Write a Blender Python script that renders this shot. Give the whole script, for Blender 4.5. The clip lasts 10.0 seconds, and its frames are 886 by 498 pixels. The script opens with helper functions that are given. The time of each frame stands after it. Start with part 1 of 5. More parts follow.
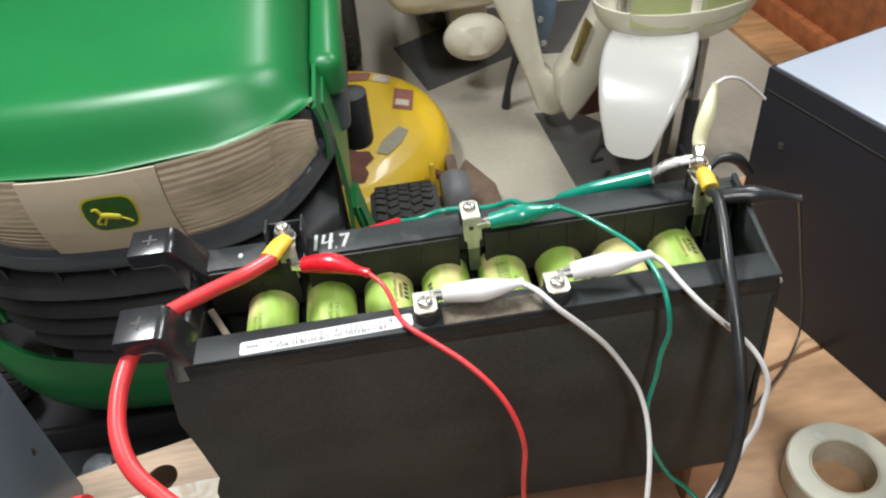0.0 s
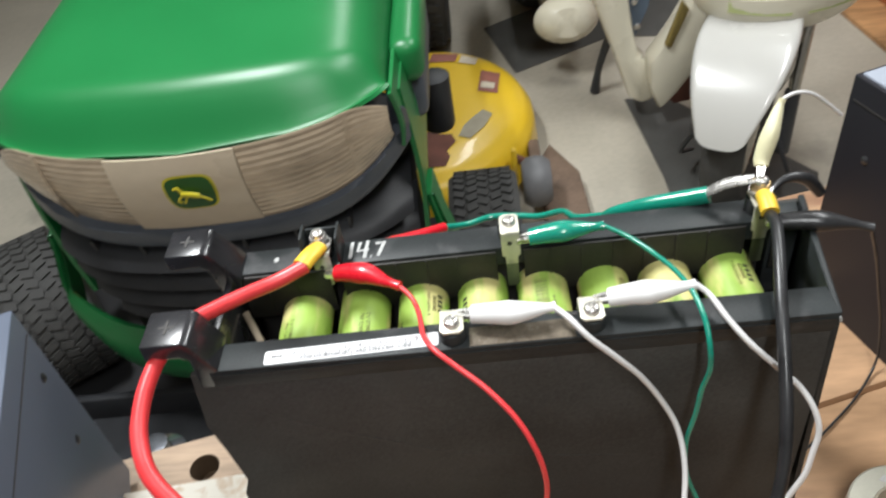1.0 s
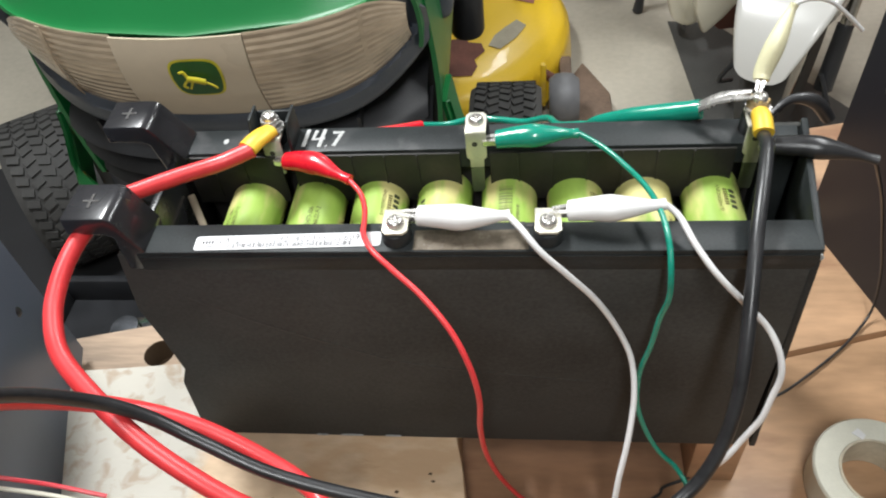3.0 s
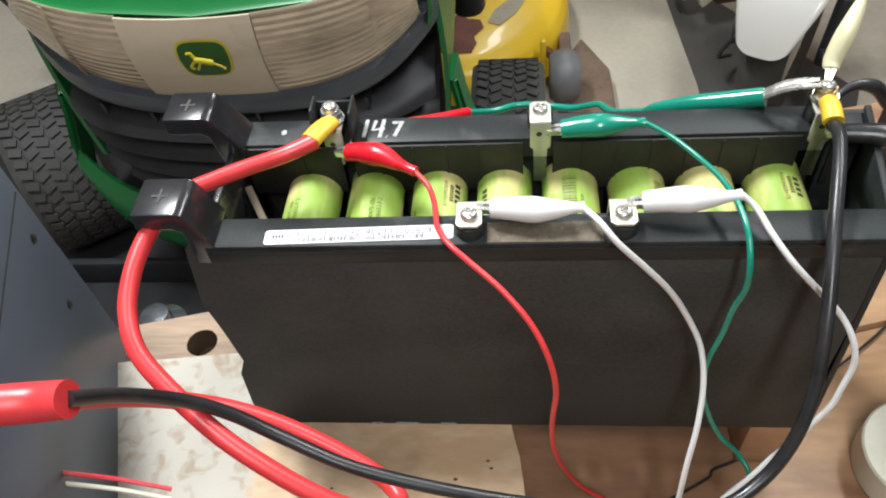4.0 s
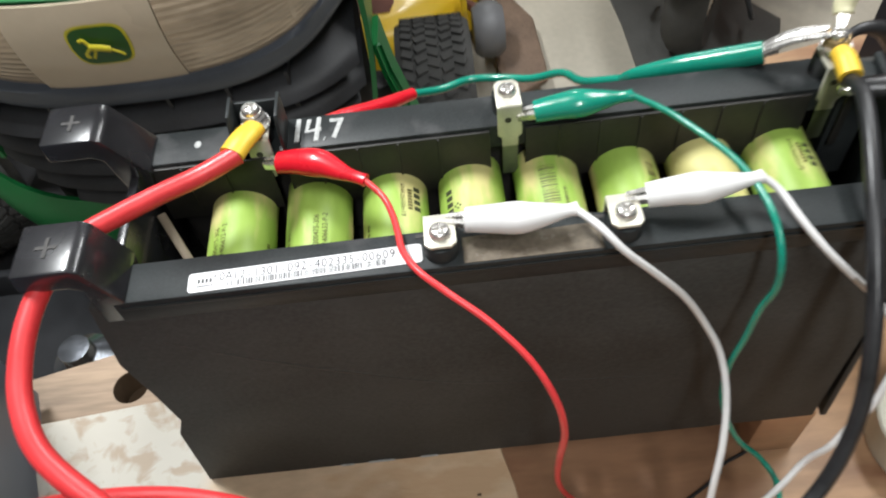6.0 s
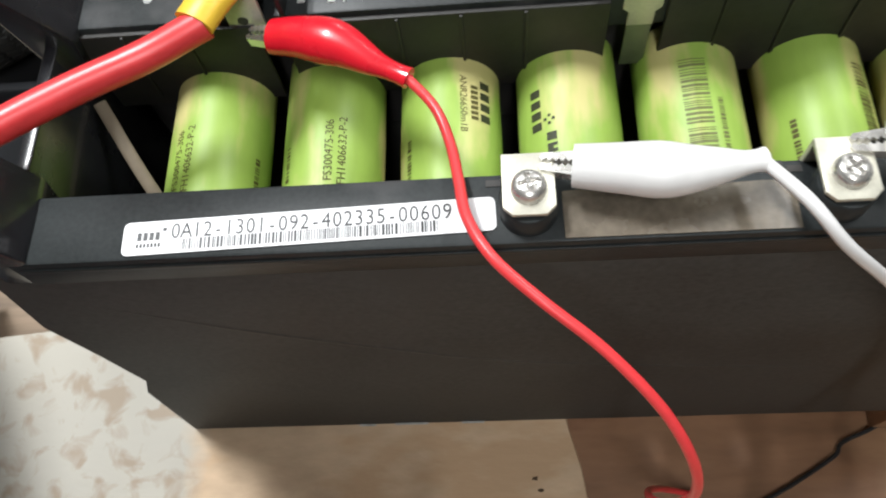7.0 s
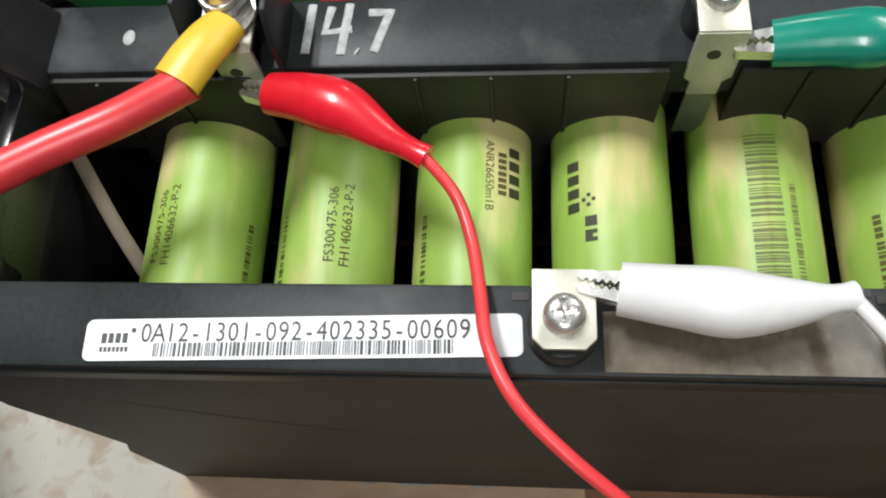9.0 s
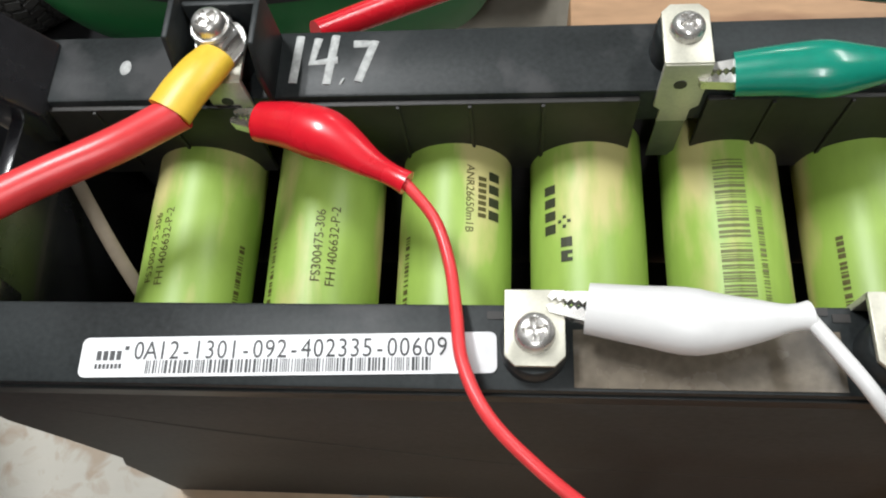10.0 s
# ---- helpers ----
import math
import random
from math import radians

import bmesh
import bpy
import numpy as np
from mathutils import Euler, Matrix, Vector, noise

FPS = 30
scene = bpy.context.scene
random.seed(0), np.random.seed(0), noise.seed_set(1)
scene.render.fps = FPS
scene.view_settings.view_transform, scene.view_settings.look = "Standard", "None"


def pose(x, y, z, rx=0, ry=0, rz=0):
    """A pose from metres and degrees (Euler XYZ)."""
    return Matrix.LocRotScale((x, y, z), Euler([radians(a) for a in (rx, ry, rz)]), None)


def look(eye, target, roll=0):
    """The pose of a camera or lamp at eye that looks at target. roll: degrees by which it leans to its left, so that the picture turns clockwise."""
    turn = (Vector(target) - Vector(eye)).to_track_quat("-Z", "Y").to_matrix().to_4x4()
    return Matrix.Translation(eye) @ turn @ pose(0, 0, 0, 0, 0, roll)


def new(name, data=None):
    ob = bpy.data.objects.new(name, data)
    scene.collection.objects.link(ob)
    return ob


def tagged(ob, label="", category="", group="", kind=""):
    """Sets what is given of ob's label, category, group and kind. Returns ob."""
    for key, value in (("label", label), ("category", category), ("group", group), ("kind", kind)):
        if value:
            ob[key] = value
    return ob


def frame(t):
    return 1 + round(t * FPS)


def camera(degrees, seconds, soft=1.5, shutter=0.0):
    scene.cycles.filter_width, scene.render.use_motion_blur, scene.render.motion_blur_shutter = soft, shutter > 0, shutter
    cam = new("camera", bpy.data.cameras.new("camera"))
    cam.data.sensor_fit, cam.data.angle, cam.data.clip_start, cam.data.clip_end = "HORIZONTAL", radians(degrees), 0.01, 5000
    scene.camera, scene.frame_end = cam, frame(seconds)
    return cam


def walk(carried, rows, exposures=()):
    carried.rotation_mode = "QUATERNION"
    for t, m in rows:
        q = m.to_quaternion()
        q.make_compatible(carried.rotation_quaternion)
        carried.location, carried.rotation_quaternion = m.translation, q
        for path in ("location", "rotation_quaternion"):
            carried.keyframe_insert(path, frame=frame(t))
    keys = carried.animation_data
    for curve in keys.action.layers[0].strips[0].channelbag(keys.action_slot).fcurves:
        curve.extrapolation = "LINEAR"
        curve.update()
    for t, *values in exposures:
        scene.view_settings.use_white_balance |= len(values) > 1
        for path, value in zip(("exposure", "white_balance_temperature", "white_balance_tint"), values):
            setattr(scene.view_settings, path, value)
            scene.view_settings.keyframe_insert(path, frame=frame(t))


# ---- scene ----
cam = camera(60.0, 10.0, soft=2.0, shutter=0.5)
PATH = [
    (0, (0.07422, -0.23611, 0.40305), (0.15489, 1.26364, -0.91765), -6.527),
    (0.5, (0.09115, -0.22526, 0.40331), (0.06331, 1.29769, -0.89278), -7.400),
    (1, (0.10160, -0.21708, 0.40488), (-0.05029, 1.26165, -0.93313), -9.898),
    (1.2, (0.10693, -0.21669, 0.40008), (-0.10452, 1.20770, -0.98786), -10.584),
    (1.3, (0.11028, -0.21317, 0.39155), (-0.09114, 1.17557, -1.03353), -9.457),
    (1.5, (0.11760, -0.21818, 0.38343), (-0.08045, 1.12757, -1.08277), -8.553),
    (2, (0.13370, -0.21319, 0.38577), (-0.04210, 1.08573, -1.12483), -7.009),
    (2.5, (0.13201, -0.20735, 0.38772), (-0.06674, 1.10701, -1.10658), -7.302),
    (3, (0.13145, -0.20085, 0.37653), (-0.10307, 1.11955, -1.10722), -7.784),
    (3.2, (0.12485, -0.19951, 0.37530), (-0.12626, 1.10431, -1.12035), -8.554),
    (4.3, (0.09410, -0.19572, 0.38549), (-0.06126, 1.08106, -1.14607), -6.255),
    (4.5, (0.09696, -0.19408, 0.38544), (-0.03111, 1.09557, -1.13785), -5.512),
    (5, (0.11405, -0.20035, 0.38736), (-0.02578, 1.13515, -1.09483), -6.377),
    (5.2, (0.11642, -0.20210, 0.38698), (-0.03097, 1.13188, -1.09584), -7.029),
    (6.3, (0.07469, -0.10753, 0.33048), (0.04610, 0.96948, -1.35452), -8.431),
    (6.5, (0.07678, -0.08517, 0.31247), (0.02152, 0.90823, -1.42249), -8.463),
    (7, (0.07056, -0.06240, 0.29127), (-0.07953, 0.73235, -1.53790), -12.311),
    (7.5, (0.07121, -0.03407, 0.28597), (-0.11789, 0.64955, -1.58403), -15.285),
    (8, (0.06814, -0.02708, 0.27862), (-0.13139, 0.65434, -1.59110), -15.279),
    (8.5, (0.06517, -0.02521, 0.27846), (-0.12462, 0.66823, -1.58785), -14.112),
    (9, (0.06885, -0.02690, 0.27893), (-0.12334, 0.67988, -1.58212), -13.970),
    (9.5, (0.07198, -0.02819, 0.28336), (-0.12358, 0.69793, -1.56988), -13.796),
    (10, (0.07376, -0.02791, 0.28554), (-0.12243, 0.71230, -1.56206), -13.713),
]
walk(cam, [(t, look(eye, target, roll)) for t, eye, target, roll in PATH], exposures=[(0, 0.08), (5.2, 0.10), (6.3, -0.10), (7.0, -0.22), (7.5, -0.40), (8.0, -0.52), (10, -0.52)])

# ---- light ----
world = bpy.data.worlds.new("garage_air")
scene.world = world
world.use_nodes = True
world.node_tree.nodes["Background"].inputs["Color"].default_value = (0.9, 0.95, 1.0, 1)
world.node_tree.nodes["Background"].inputs["Strength"].default_value = 0.05


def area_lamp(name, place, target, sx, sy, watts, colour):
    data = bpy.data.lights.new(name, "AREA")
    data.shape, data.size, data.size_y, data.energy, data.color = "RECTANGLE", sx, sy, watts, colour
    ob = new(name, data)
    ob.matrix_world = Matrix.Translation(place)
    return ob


# assumed twin-tube fluorescent fittings under the garage ceiling, unseen; last two added as fill
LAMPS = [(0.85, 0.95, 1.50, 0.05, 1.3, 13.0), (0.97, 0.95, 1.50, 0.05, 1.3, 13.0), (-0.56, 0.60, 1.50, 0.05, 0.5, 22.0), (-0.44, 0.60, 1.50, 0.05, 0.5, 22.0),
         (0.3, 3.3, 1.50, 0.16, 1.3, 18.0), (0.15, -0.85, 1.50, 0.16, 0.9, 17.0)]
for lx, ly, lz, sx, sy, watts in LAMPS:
    area_lamp("assumed_lamp_light", (lx, ly, lz), (lx, ly, 0), sx, sy, watts, (0.955, 0.985, 1.0))


# ---- materials ----
def mat(name, colour, rough=0.5, metal=0.0, dark=0.75, light=1.12, scale=40.0, fine=400.0, bump=0.15, dist=0.0006, coat=0.0,
        spots=None, spot_at=0.62, spot_scale=9.0, stretch=(1, 1, 1), wear=0.12, trans=0.0):
    """A surface with broad and fine variation of colour, gloss and relief."""
    m = bpy.data.materials.new(name)
    m.use_nodes = True
    nt = m.node_tree
    nodes, links = nt.nodes, nt.links
    bsdf = nodes["Principled BSDF"]
    coord = nodes.new("ShaderNodeTexCoord")
    mapping = nodes.new("ShaderNodeMapping")
    mapping.inputs["Scale"].default_value = stretch
    links.new(coord.outputs["Object"], mapping.inputs["Vector"])

    def noise_node(s, detail):
        n = nodes.new("ShaderNodeTexNoise")
        n.inputs["Scale"].default_value = s
        n.inputs["Detail"].default_value = detail
        links.new(mapping.outputs["Vector"], n.inputs["Vector"])
        return n

    broad, grain = noise_node(scale, 5), noise_node(fine, 3)
    ramp = nodes.new("ShaderNodeValToRGB")
    ramp.color_ramp.elements[0].position, ramp.color_ramp.elements[1].position = 0.3, 0.7
    ramp.color_ramp.elements[0].color = (*[c * dark for c in colour], 1)
    ramp.color_ramp.elements[1].color = (*[min(1, c * light) for c in colour], 1)
    blend = nodes.new("ShaderNodeMix")
    blend.data_type = "FLOAT"
    blend.inputs["Factor"].default_value = 0.35
    links.new(broad.outputs["Fac"], blend.inputs["A"])
    links.new(grain.outputs["Fac"], blend.inputs["B"])
    links.new(blend.outputs["Result"], ramp.inputs["Fac"])
    out = ramp.outputs["Color"]
    if spots:
        sp = noise_node(spot_scale, 6)
        sr = nodes.new("ShaderNodeValToRGB")
        sr.color_ramp.elements[0].position, sr.color_ramp.elements[1].position = spot_at, spot_at + 0.08
        mix = nodes.new("ShaderNodeMix")
        mix.data_type = "RGBA"
        links.new(sp.outputs["Fac"], sr.inputs["Fac"])
        links.new(sr.outputs["Color"], mix.inputs["Factor"])
        links.new(out, mix.inputs["A"])
        mix.inputs["B"].default_value = (*spots, 1)
        out = mix.outputs["Result"]
    links.new(out, bsdf.inputs["Base Color"])
    rr = nodes.new("ShaderNodeMapRange")
    rr.inputs["To Min"].default_value = max(0.02, rough - wear)
    rr.inputs["To Max"].default_value = min(1, rough + wear)
    links.new(broad.outputs["Fac"], rr.inputs["Value"])
    links.new(rr.outputs["Result"], bsdf.inputs["Roughness"])
    bsdf.inputs["Metallic"].default_value = metal
    bsdf.inputs["Coat Weight"].default_value = coat
    bsdf.inputs["Transmission Weight"].default_value = trans
    if bump:
        b = nodes.new("ShaderNodeBump")
        b.inputs["Strength"].default_value = bump
        b.inputs["Distance"].default_value = dist
        links.new(grain.outputs["Fac"], b.inputs["Height"])
        links.new(b.outputs["Normal"], bsdf.inputs["Normal"])
    return m


def wood(name, colour, ring, scale=9.0, rough=0.6, along="X"):
    """Sawn timber with long streaks of grain."""
    st = {"X": (0.12, 1, 1), "Y": (1, 0.12, 1), "Z": (1, 1, 0.12)}[along]
    m = mat(name, colour, rough, dark=0.50, light=1.35, scale=scale * 7, fine=scale * 40, bump=0.3, dist=0.0008, stretch=st,
            spots=ring, spot_at=0.56, spot_scale=scale * 2.2)
    return m


M_BLACK = mat("black_plastic", (0.017, 0.0195, 0.0200), 0.44, dark=0.6, light=1.9, scale=35, fine=900, bump=0.12, dist=0.0003, wear=0.20, spots=(0.042, 0.043, 0.044), spot_at=0.60, spot_scale=55)
M_PANEL = mat("black_sheet", (0.038, 0.038, 0.0355), 0.62, dark=0.6, light=1.7, scale=18, fine=700, bump=0.10, dist=0.0003, stretch=(0.8, 1, 1),
              spots=(0.048, 0.047, 0.043), spot_at=0.56, spot_scale=16)
for m in (M_PANEL, M_BLACK):
    m.node_tree.nodes["Principled BSDF"].inputs["Specular IOR Level"].default_value = 0.20
M_GUIDE = mat("glossy_black_plastic", (0.014, 0.014, 0.016), 0.25, dark=0.7, light=1.6, scale=40, bump=0.06, dist=0.0003, coat=0.3)
# tan sheen of the front rail, put in as colour
M_RAIL_SHEEN = mat("brown_rail_sheen", (0.13, 0.108, 0.082), 0.26, dark=0.6, light=1.5, scale=90, fine=500, bump=0.1, dist=0.0003)
M_DARK = mat("dark_inside", (0.034, 0.031, 0.029), 0.6)
M_LIME = mat("lime_sleeve", (0.31, 0.46, 0.085), 0.46, dark=0.85, light=1.12, scale=34, fine=300, bump=0.06, dist=0.0002,
             spots=(0.56, 0.51, 0.21), spot_at=0.48, spot_scale=34, stretch=(1.5, 0.4, 1))
M_INK = mat("dark_ink", (0.030, 0.035, 0.012), 0.6, bump=0)
M_INK_BROWN = mat("brown_ink", (0.085, 0.075, 0.015), 0.6, bump=0)
M_INK_PALE = mat("faded_ink", (0.150, 0.165, 0.050), 0.6, bump=0)
M_PRINT = mat("label_ink", (0.02, 0.02, 0.022), 0.5, bump=0)
M_LABEL = mat("label_paper", (0.70, 0.70, 0.71), 0.45, dark=0.95, light=1.03, bump=0.03)
M_NICKEL = mat("nickel_plate", (0.58, 0.56, 0.47), 0.42, 0.45, dark=0.8, light=1.1, scale=120, fine=1500, bump=0.08, dist=0.0002)
M_STEEL = mat("bright_steel", (0.70, 0.68, 0.65), 0.28, 0.8, dark=0.75, light=1.1, scale=200, bump=0.05, dist=0.0002)
M_STRAP = mat("brown_strap", (0.19, 0.15, 0.105), 0.7, scale=80)
M_TAB = mat("dull_weld_tab", (0.13, 0.15, 0.09), 0.45, 0.3, scale=90)
M_CURTAIN = mat("black_foam_plate", (0.015, 0.0135, 0.012), 0.55, dark=0.6, light=1.8, scale=45, fine=500, bump=0.15, dist=0.0003)
M_BRASS = mat("tarnished_brass", (0.42, 0.30, 0.15), 0.35, 0.9, scale=200)
M_RED = mat("red_rubber", (0.70, 0.045, 0.050), 0.36, dark=0.85, light=1.12, scale=60, bump=0.04, dist=0.0003)
M_RED_GLOSS = mat("red_vinyl", (0.62, 0.010, 0.022), 0.27, dark=0.85, light=1.1, scale=60, bump=0.02, coat=0.3)
M_PINK = mat("red_wire", (0.60, 0.035, 0.050), 0.35, scale=80, bump=0.03)
M_WHITE = mat("white_vinyl", (0.68, 0.67, 0.66), 0.38, dark=0.93, light=1.04, scale=60, bump=0.03)
M_IVORY = mat("yellowed_vinyl", (0.74, 0.70, 0.46), 0.38, dark=0.9, light=1.05, scale=60, bump=0.03)
M_TEAL = mat("green_vinyl", (0.006, 0.22, 0.15), 0.24, dark=0.8, light=1.15, scale=60, bump=0.03, coat=0.2)
M_YELLOW = mat("yellow_heatshrink", (0.78, 0.50, 0.045), 0.42, dark=0.85, light=1.08, scale=90, bump=0.08)
M_CABLE = mat("black_rubber", (0.016, 0.016, 0.017), 0.33, dark=0.6, light=1.8, scale=60, bump=0.06)
M_CHALK = mat("paint_marker", (0.42, 0.43, 0.42), 0.7, dark=0.55, light=1.2, scale=500, fine=1500, bump=0.1)
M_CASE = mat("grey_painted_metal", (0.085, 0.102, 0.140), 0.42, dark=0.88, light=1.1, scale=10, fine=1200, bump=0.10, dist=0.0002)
# right case: reflection paled into the top, shade darkened into the sides
M_CASE_TOP = mat("case_top_reflection", (0.27, 0.295, 0.345), 0.34, dark=0.92, light=1.06, scale=8, fine=1200, bump=0.08, dist=0.0002)
M_CASE_R = mat("shaded_charcoal_metal", (0.018, 0.017, 0.021), 0.42, dark=0.85, light=1.12, scale=8, fine=1200, bump=0.10, dist=0.0002)
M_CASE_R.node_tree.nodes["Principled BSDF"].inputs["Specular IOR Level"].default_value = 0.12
M_TAPE = mat("masking_tape", (0.62, 0.60, 0.50), 0.6, dark=0.9, light=1.06, scale=60, fine=800, bump=0.15)
M_TAPE_CORE = mat("tape_core", (0.55, 0.48, 0.36), 0.75, scale=70)
M_BOARD = mat("pale_board", (0.56, 0.405, 0.265), 0.68, dark=0.72, light=1.15, scale=26, fine=240, bump=0.3, dist=0.0008, stretch=(0.45, 1, 1), spots=(0.50, 0.335, 0.20), spot_at=0.55, spot_scale=40)
M_KNOT = wood("lumber", (0.27, 0.195, 0.135), (0.17, 0.118, 0.078), 8, 0.75)
M_PLANK = mat("stained_plank", (0.41, 0.245, 0.135), 0.5, dark=0.62, light=1.25, scale=26, fine=170, bump=0.3, dist=0.0008, stretch=(0.28, 1, 1), spots=(0.20, 0.095, 0.050), spot_at=0.56, spot_scale=15)


def darken_round(m, centre, radius, colour):
    """A large ragged area of a board darkened round one spot."""
    nt = m.node_tree
    nodes, links = nt.nodes, nt.links
    coord = nodes.new("ShaderNodeTexCoord")
    wob = nodes.new("ShaderNodeTexNoise")
    wob.inputs["Scale"].default_value = 28
    wob.inputs["Detail"].default_value = 6
    links.new(coord.outputs["Object"], wob.inputs["Vector"])
    gap = nodes.new("ShaderNodeVectorMath")
    gap.operation = "DISTANCE"
    gap.inputs[1].default_value = centre
    links.new(coord.outputs["Object"], gap.inputs[0])
    add = nodes.new("ShaderNodeMath")
    add.operation = "MULTIPLY_ADD"
    add.inputs[1].default_value = 0.11
    links.new(wob.outputs["Fac"], add.inputs[0])
    links.new(gap.outputs["Value"], add.inputs[2])
    ramp = nodes.new("ShaderNodeMapRange")
    ramp.inputs["From Min"].default_value = radius * 0.75 + 0.055
    ramp.inputs["From Max"].default_value = radius + 0.075
    ramp.inputs["To Min"].default_value = 0.88
    ramp.inputs["To Max"].default_value = 0.0
    links.new(add.outputs["Value"], ramp.inputs["Value"])
    mix = nodes.new("ShaderNodeMix")
    mix.data_type, mix.blend_type = "RGBA", "MULTIPLY"
    mix.inputs["B"].default_value = (*colour, 1)
    base = nodes["Principled BSDF"].inputs["Base Color"]
    links.new(base.links[0].from_socket, mix.inputs["A"])
    links.new(ramp.outputs["Result"], mix.inputs["Factor"])
    links.new(mix.outputs["Result"], base)


def paper_end(m, edge, colour, flake):
    """A grey-white skin of paper over one end of a board, worn through in brown flakes."""
    nt = m.node_tree
    nodes, links = nt.nodes, nt.links
    coord = nodes.new("ShaderNodeTexCoord")
    split = nodes.new("ShaderNodeSeparateXYZ")
    links.new(coord.outputs["Object"], split.inputs["Vector"])
    wob = nodes.new("ShaderNodeTexNoise")
    wob.inputs["Scale"].default_value, wob.inputs["Detail"].default_value = 45, 5
    links.new(coord.outputs["Object"], wob.inputs["Vector"])
    add = nodes.new("ShaderNodeMath")
    add.operation = "MULTIPLY_ADD"
    add.inputs[1].default_value = 0.03
    links.new(wob.outputs["Fac"], add.inputs[0])
    links.new(split.outputs["X"], add.inputs[2])
    edge_ramp = nodes.new("ShaderNodeMapRange")
    edge_ramp.inputs["From Min"].default_value, edge_ramp.inputs["From Max"].default_value = edge + 0.009, edge + 0.020
    edge_ramp.inputs["To Min"].default_value, edge_ramp.inputs["To Max"].default_value = 0.92, 0.0
    links.new(add.outputs["Value"], edge_ramp.inputs["Value"])
    spots = nodes.new("ShaderNodeTexNoise")
    spots.inputs["Scale"].default_value, spots.inputs["Detail"].default_value, spots.inputs["Distortion"].default_value = 95, 4, 0.6
    links.new(coord.outputs["Object"], spots.inputs["Vector"])
    spot_ramp = nodes.new("ShaderNodeValToRGB")
    spot_ramp.color_ramp.elements[0].position, spot_ramp.color_ramp.elements[1].position = 0.50, 0.66
    spot_ramp.color_ramp.elements[0].color, spot_ramp.color_ramp.elements[1].color = (*colour, 1), (*flake, 1)
    links.new(spots.outputs["Fac"], spot_ramp.inputs["Fac"])
    mix = nodes.new("ShaderNodeMix")
    mix.data_type = "RGBA"
    base = nodes["Principled BSDF"].inputs["Base Color"]
    links.new(base.links[0].from_socket, mix.inputs["A"])
    links.new(spot_ramp.outputs["Color"], mix.inputs["B"])
    links.new(edge_ramp.outputs["Result"], mix.inputs["Factor"])
    links.new(mix.outputs["Result"], base)


paper_end(M_BOARD, -0.043, (0.40, 0.385, 0.34), (0.30, 0.245, 0.185))
# plank darker in a ragged patch at the module's front foot
darken_round(M_PLANK, (0.150, -0.020, -0.03), 0.082, (0.62, 0.52, 0.50))
# dark brown for the shade inside the bore; the board's nicks share it
M_HOLE = mat("hole_shade_and_nick", (0.075, 0.045, 0.022), 0.8)
M_CONCRETE = mat("garage_concrete", (0.46, 0.42, 0.345), 0.75, dark=0.82, light=1.08, scale=3.5, fine=60, bump=0.2, dist=0.002, spots=(0.27, 0.25, 0.21), spot_at=0.6, spot_scale=2.2)
# two flat dark colours for shade on the floor
M_FLOOR_SHADE = mat("floor_shade", (0.085, 0.083, 0.078), 0.8, scale=12, fine=150, bump=0.3)
M_FLOOR_SHADE_DEEP = mat("deep_floor_shade", (0.022, 0.022, 0.024), 0.85, scale=12, fine=150, bump=0.3)
M_WALL = mat("garage_wall", (0.50, 0.49, 0.47), 0.85, scale=2, fine=80, bump=0.2)
M_GREEN = mat("green_enamel", (0.009, 0.155, 0.040), 0.37, dark=0.92, light=1.08, scale=6, fine=700, bump=0.12, dist=0.0006, coat=0.0, wear=0.05)
M_MOWER_BLACK = mat("mower_black_plastic", (0.022, 0.023, 0.026), 0.5, dark=0.7, light=1.6, scale=14, fine=300, bump=0.15)
M_BEZEL = mat("bezel_plastic", (0.058, 0.068, 0.086), 0.36, dark=0.8, light=1.3, scale=12, fine=400, bump=0.1)
M_LENS = mat("hazy_lens", (0.50, 0.40, 0.29), 0.18, 0.25, dark=0.6, light=1.35, scale=9, fine=60, bump=0.06, dist=0.001, stretch=(0.5, 1, 2), coat=0.8)
M_LENS_MID = mat("frosted_panel", (0.55, 0.46, 0.345), 0.30, dark=0.92, light=1.06, scale=6, fine=60, bump=0.05, coat=0.4)
M_BADGE_G = mat("badge_green", (0.012, 0.085, 0.012), 0.4, bump=0.02)
M_BADGE_Y = mat("badge_yellow", (0.60, 0.52, 0.03), 0.4, bump=0.02)
M_DECK = mat("deck_yellow", (0.80, 0.52, 0.025), 0.36, dark=0.90, light=1.05, scale=6, fine=200, bump=0.08, coat=0.2, spots=(0.55, 0.34, 0.05), spot_at=0.68, spot_scale=9)
M_RUST = mat("rust", (0.155, 0.062, 0.045), 0.85, dark=0.65, light=1.4, scale=20, fine=250, bump=0.5, dist=0.002)
M_SCUFF = mat("bare_scuff", (0.38, 0.34, 0.25), 0.6, scale=30)
M_STICKER = mat("sticker_red", (0.34, 0.13, 0.10), 0.5, scale=40)
M_STICKER_W = mat("sticker_white", (0.66, 0.58, 0.46), 0.5, scale=40)
M_TYRE = mat("tyre_rubber", (0.045, 0.044, 0.042), 0.75, dark=0.7, light=1.4, scale=20, fine=300, bump=0.3)
M_GREY_WHEEL = mat("grey_roller", (0.13, 0.13, 0.135), 0.5, scale=20)
M_CREAM = mat("cream_bodywork", (0.66, 0.62, 0.50), 0.28, dark=0.93, light=1.04, scale=4, fine=300, bump=0.03, coat=0.4)
M_PEARL = mat("white_bodywork", (0.54, 0.53, 0.50), 0.24, dark=0.96, light=1.02, scale=4, fine=300, bump=0.03, coat=0.5)
M_LAMP_GREEN = mat("greenish_lens", (0.42, 0.46, 0.20), 0.2, scale=8, bump=0.1, coat=0.6)
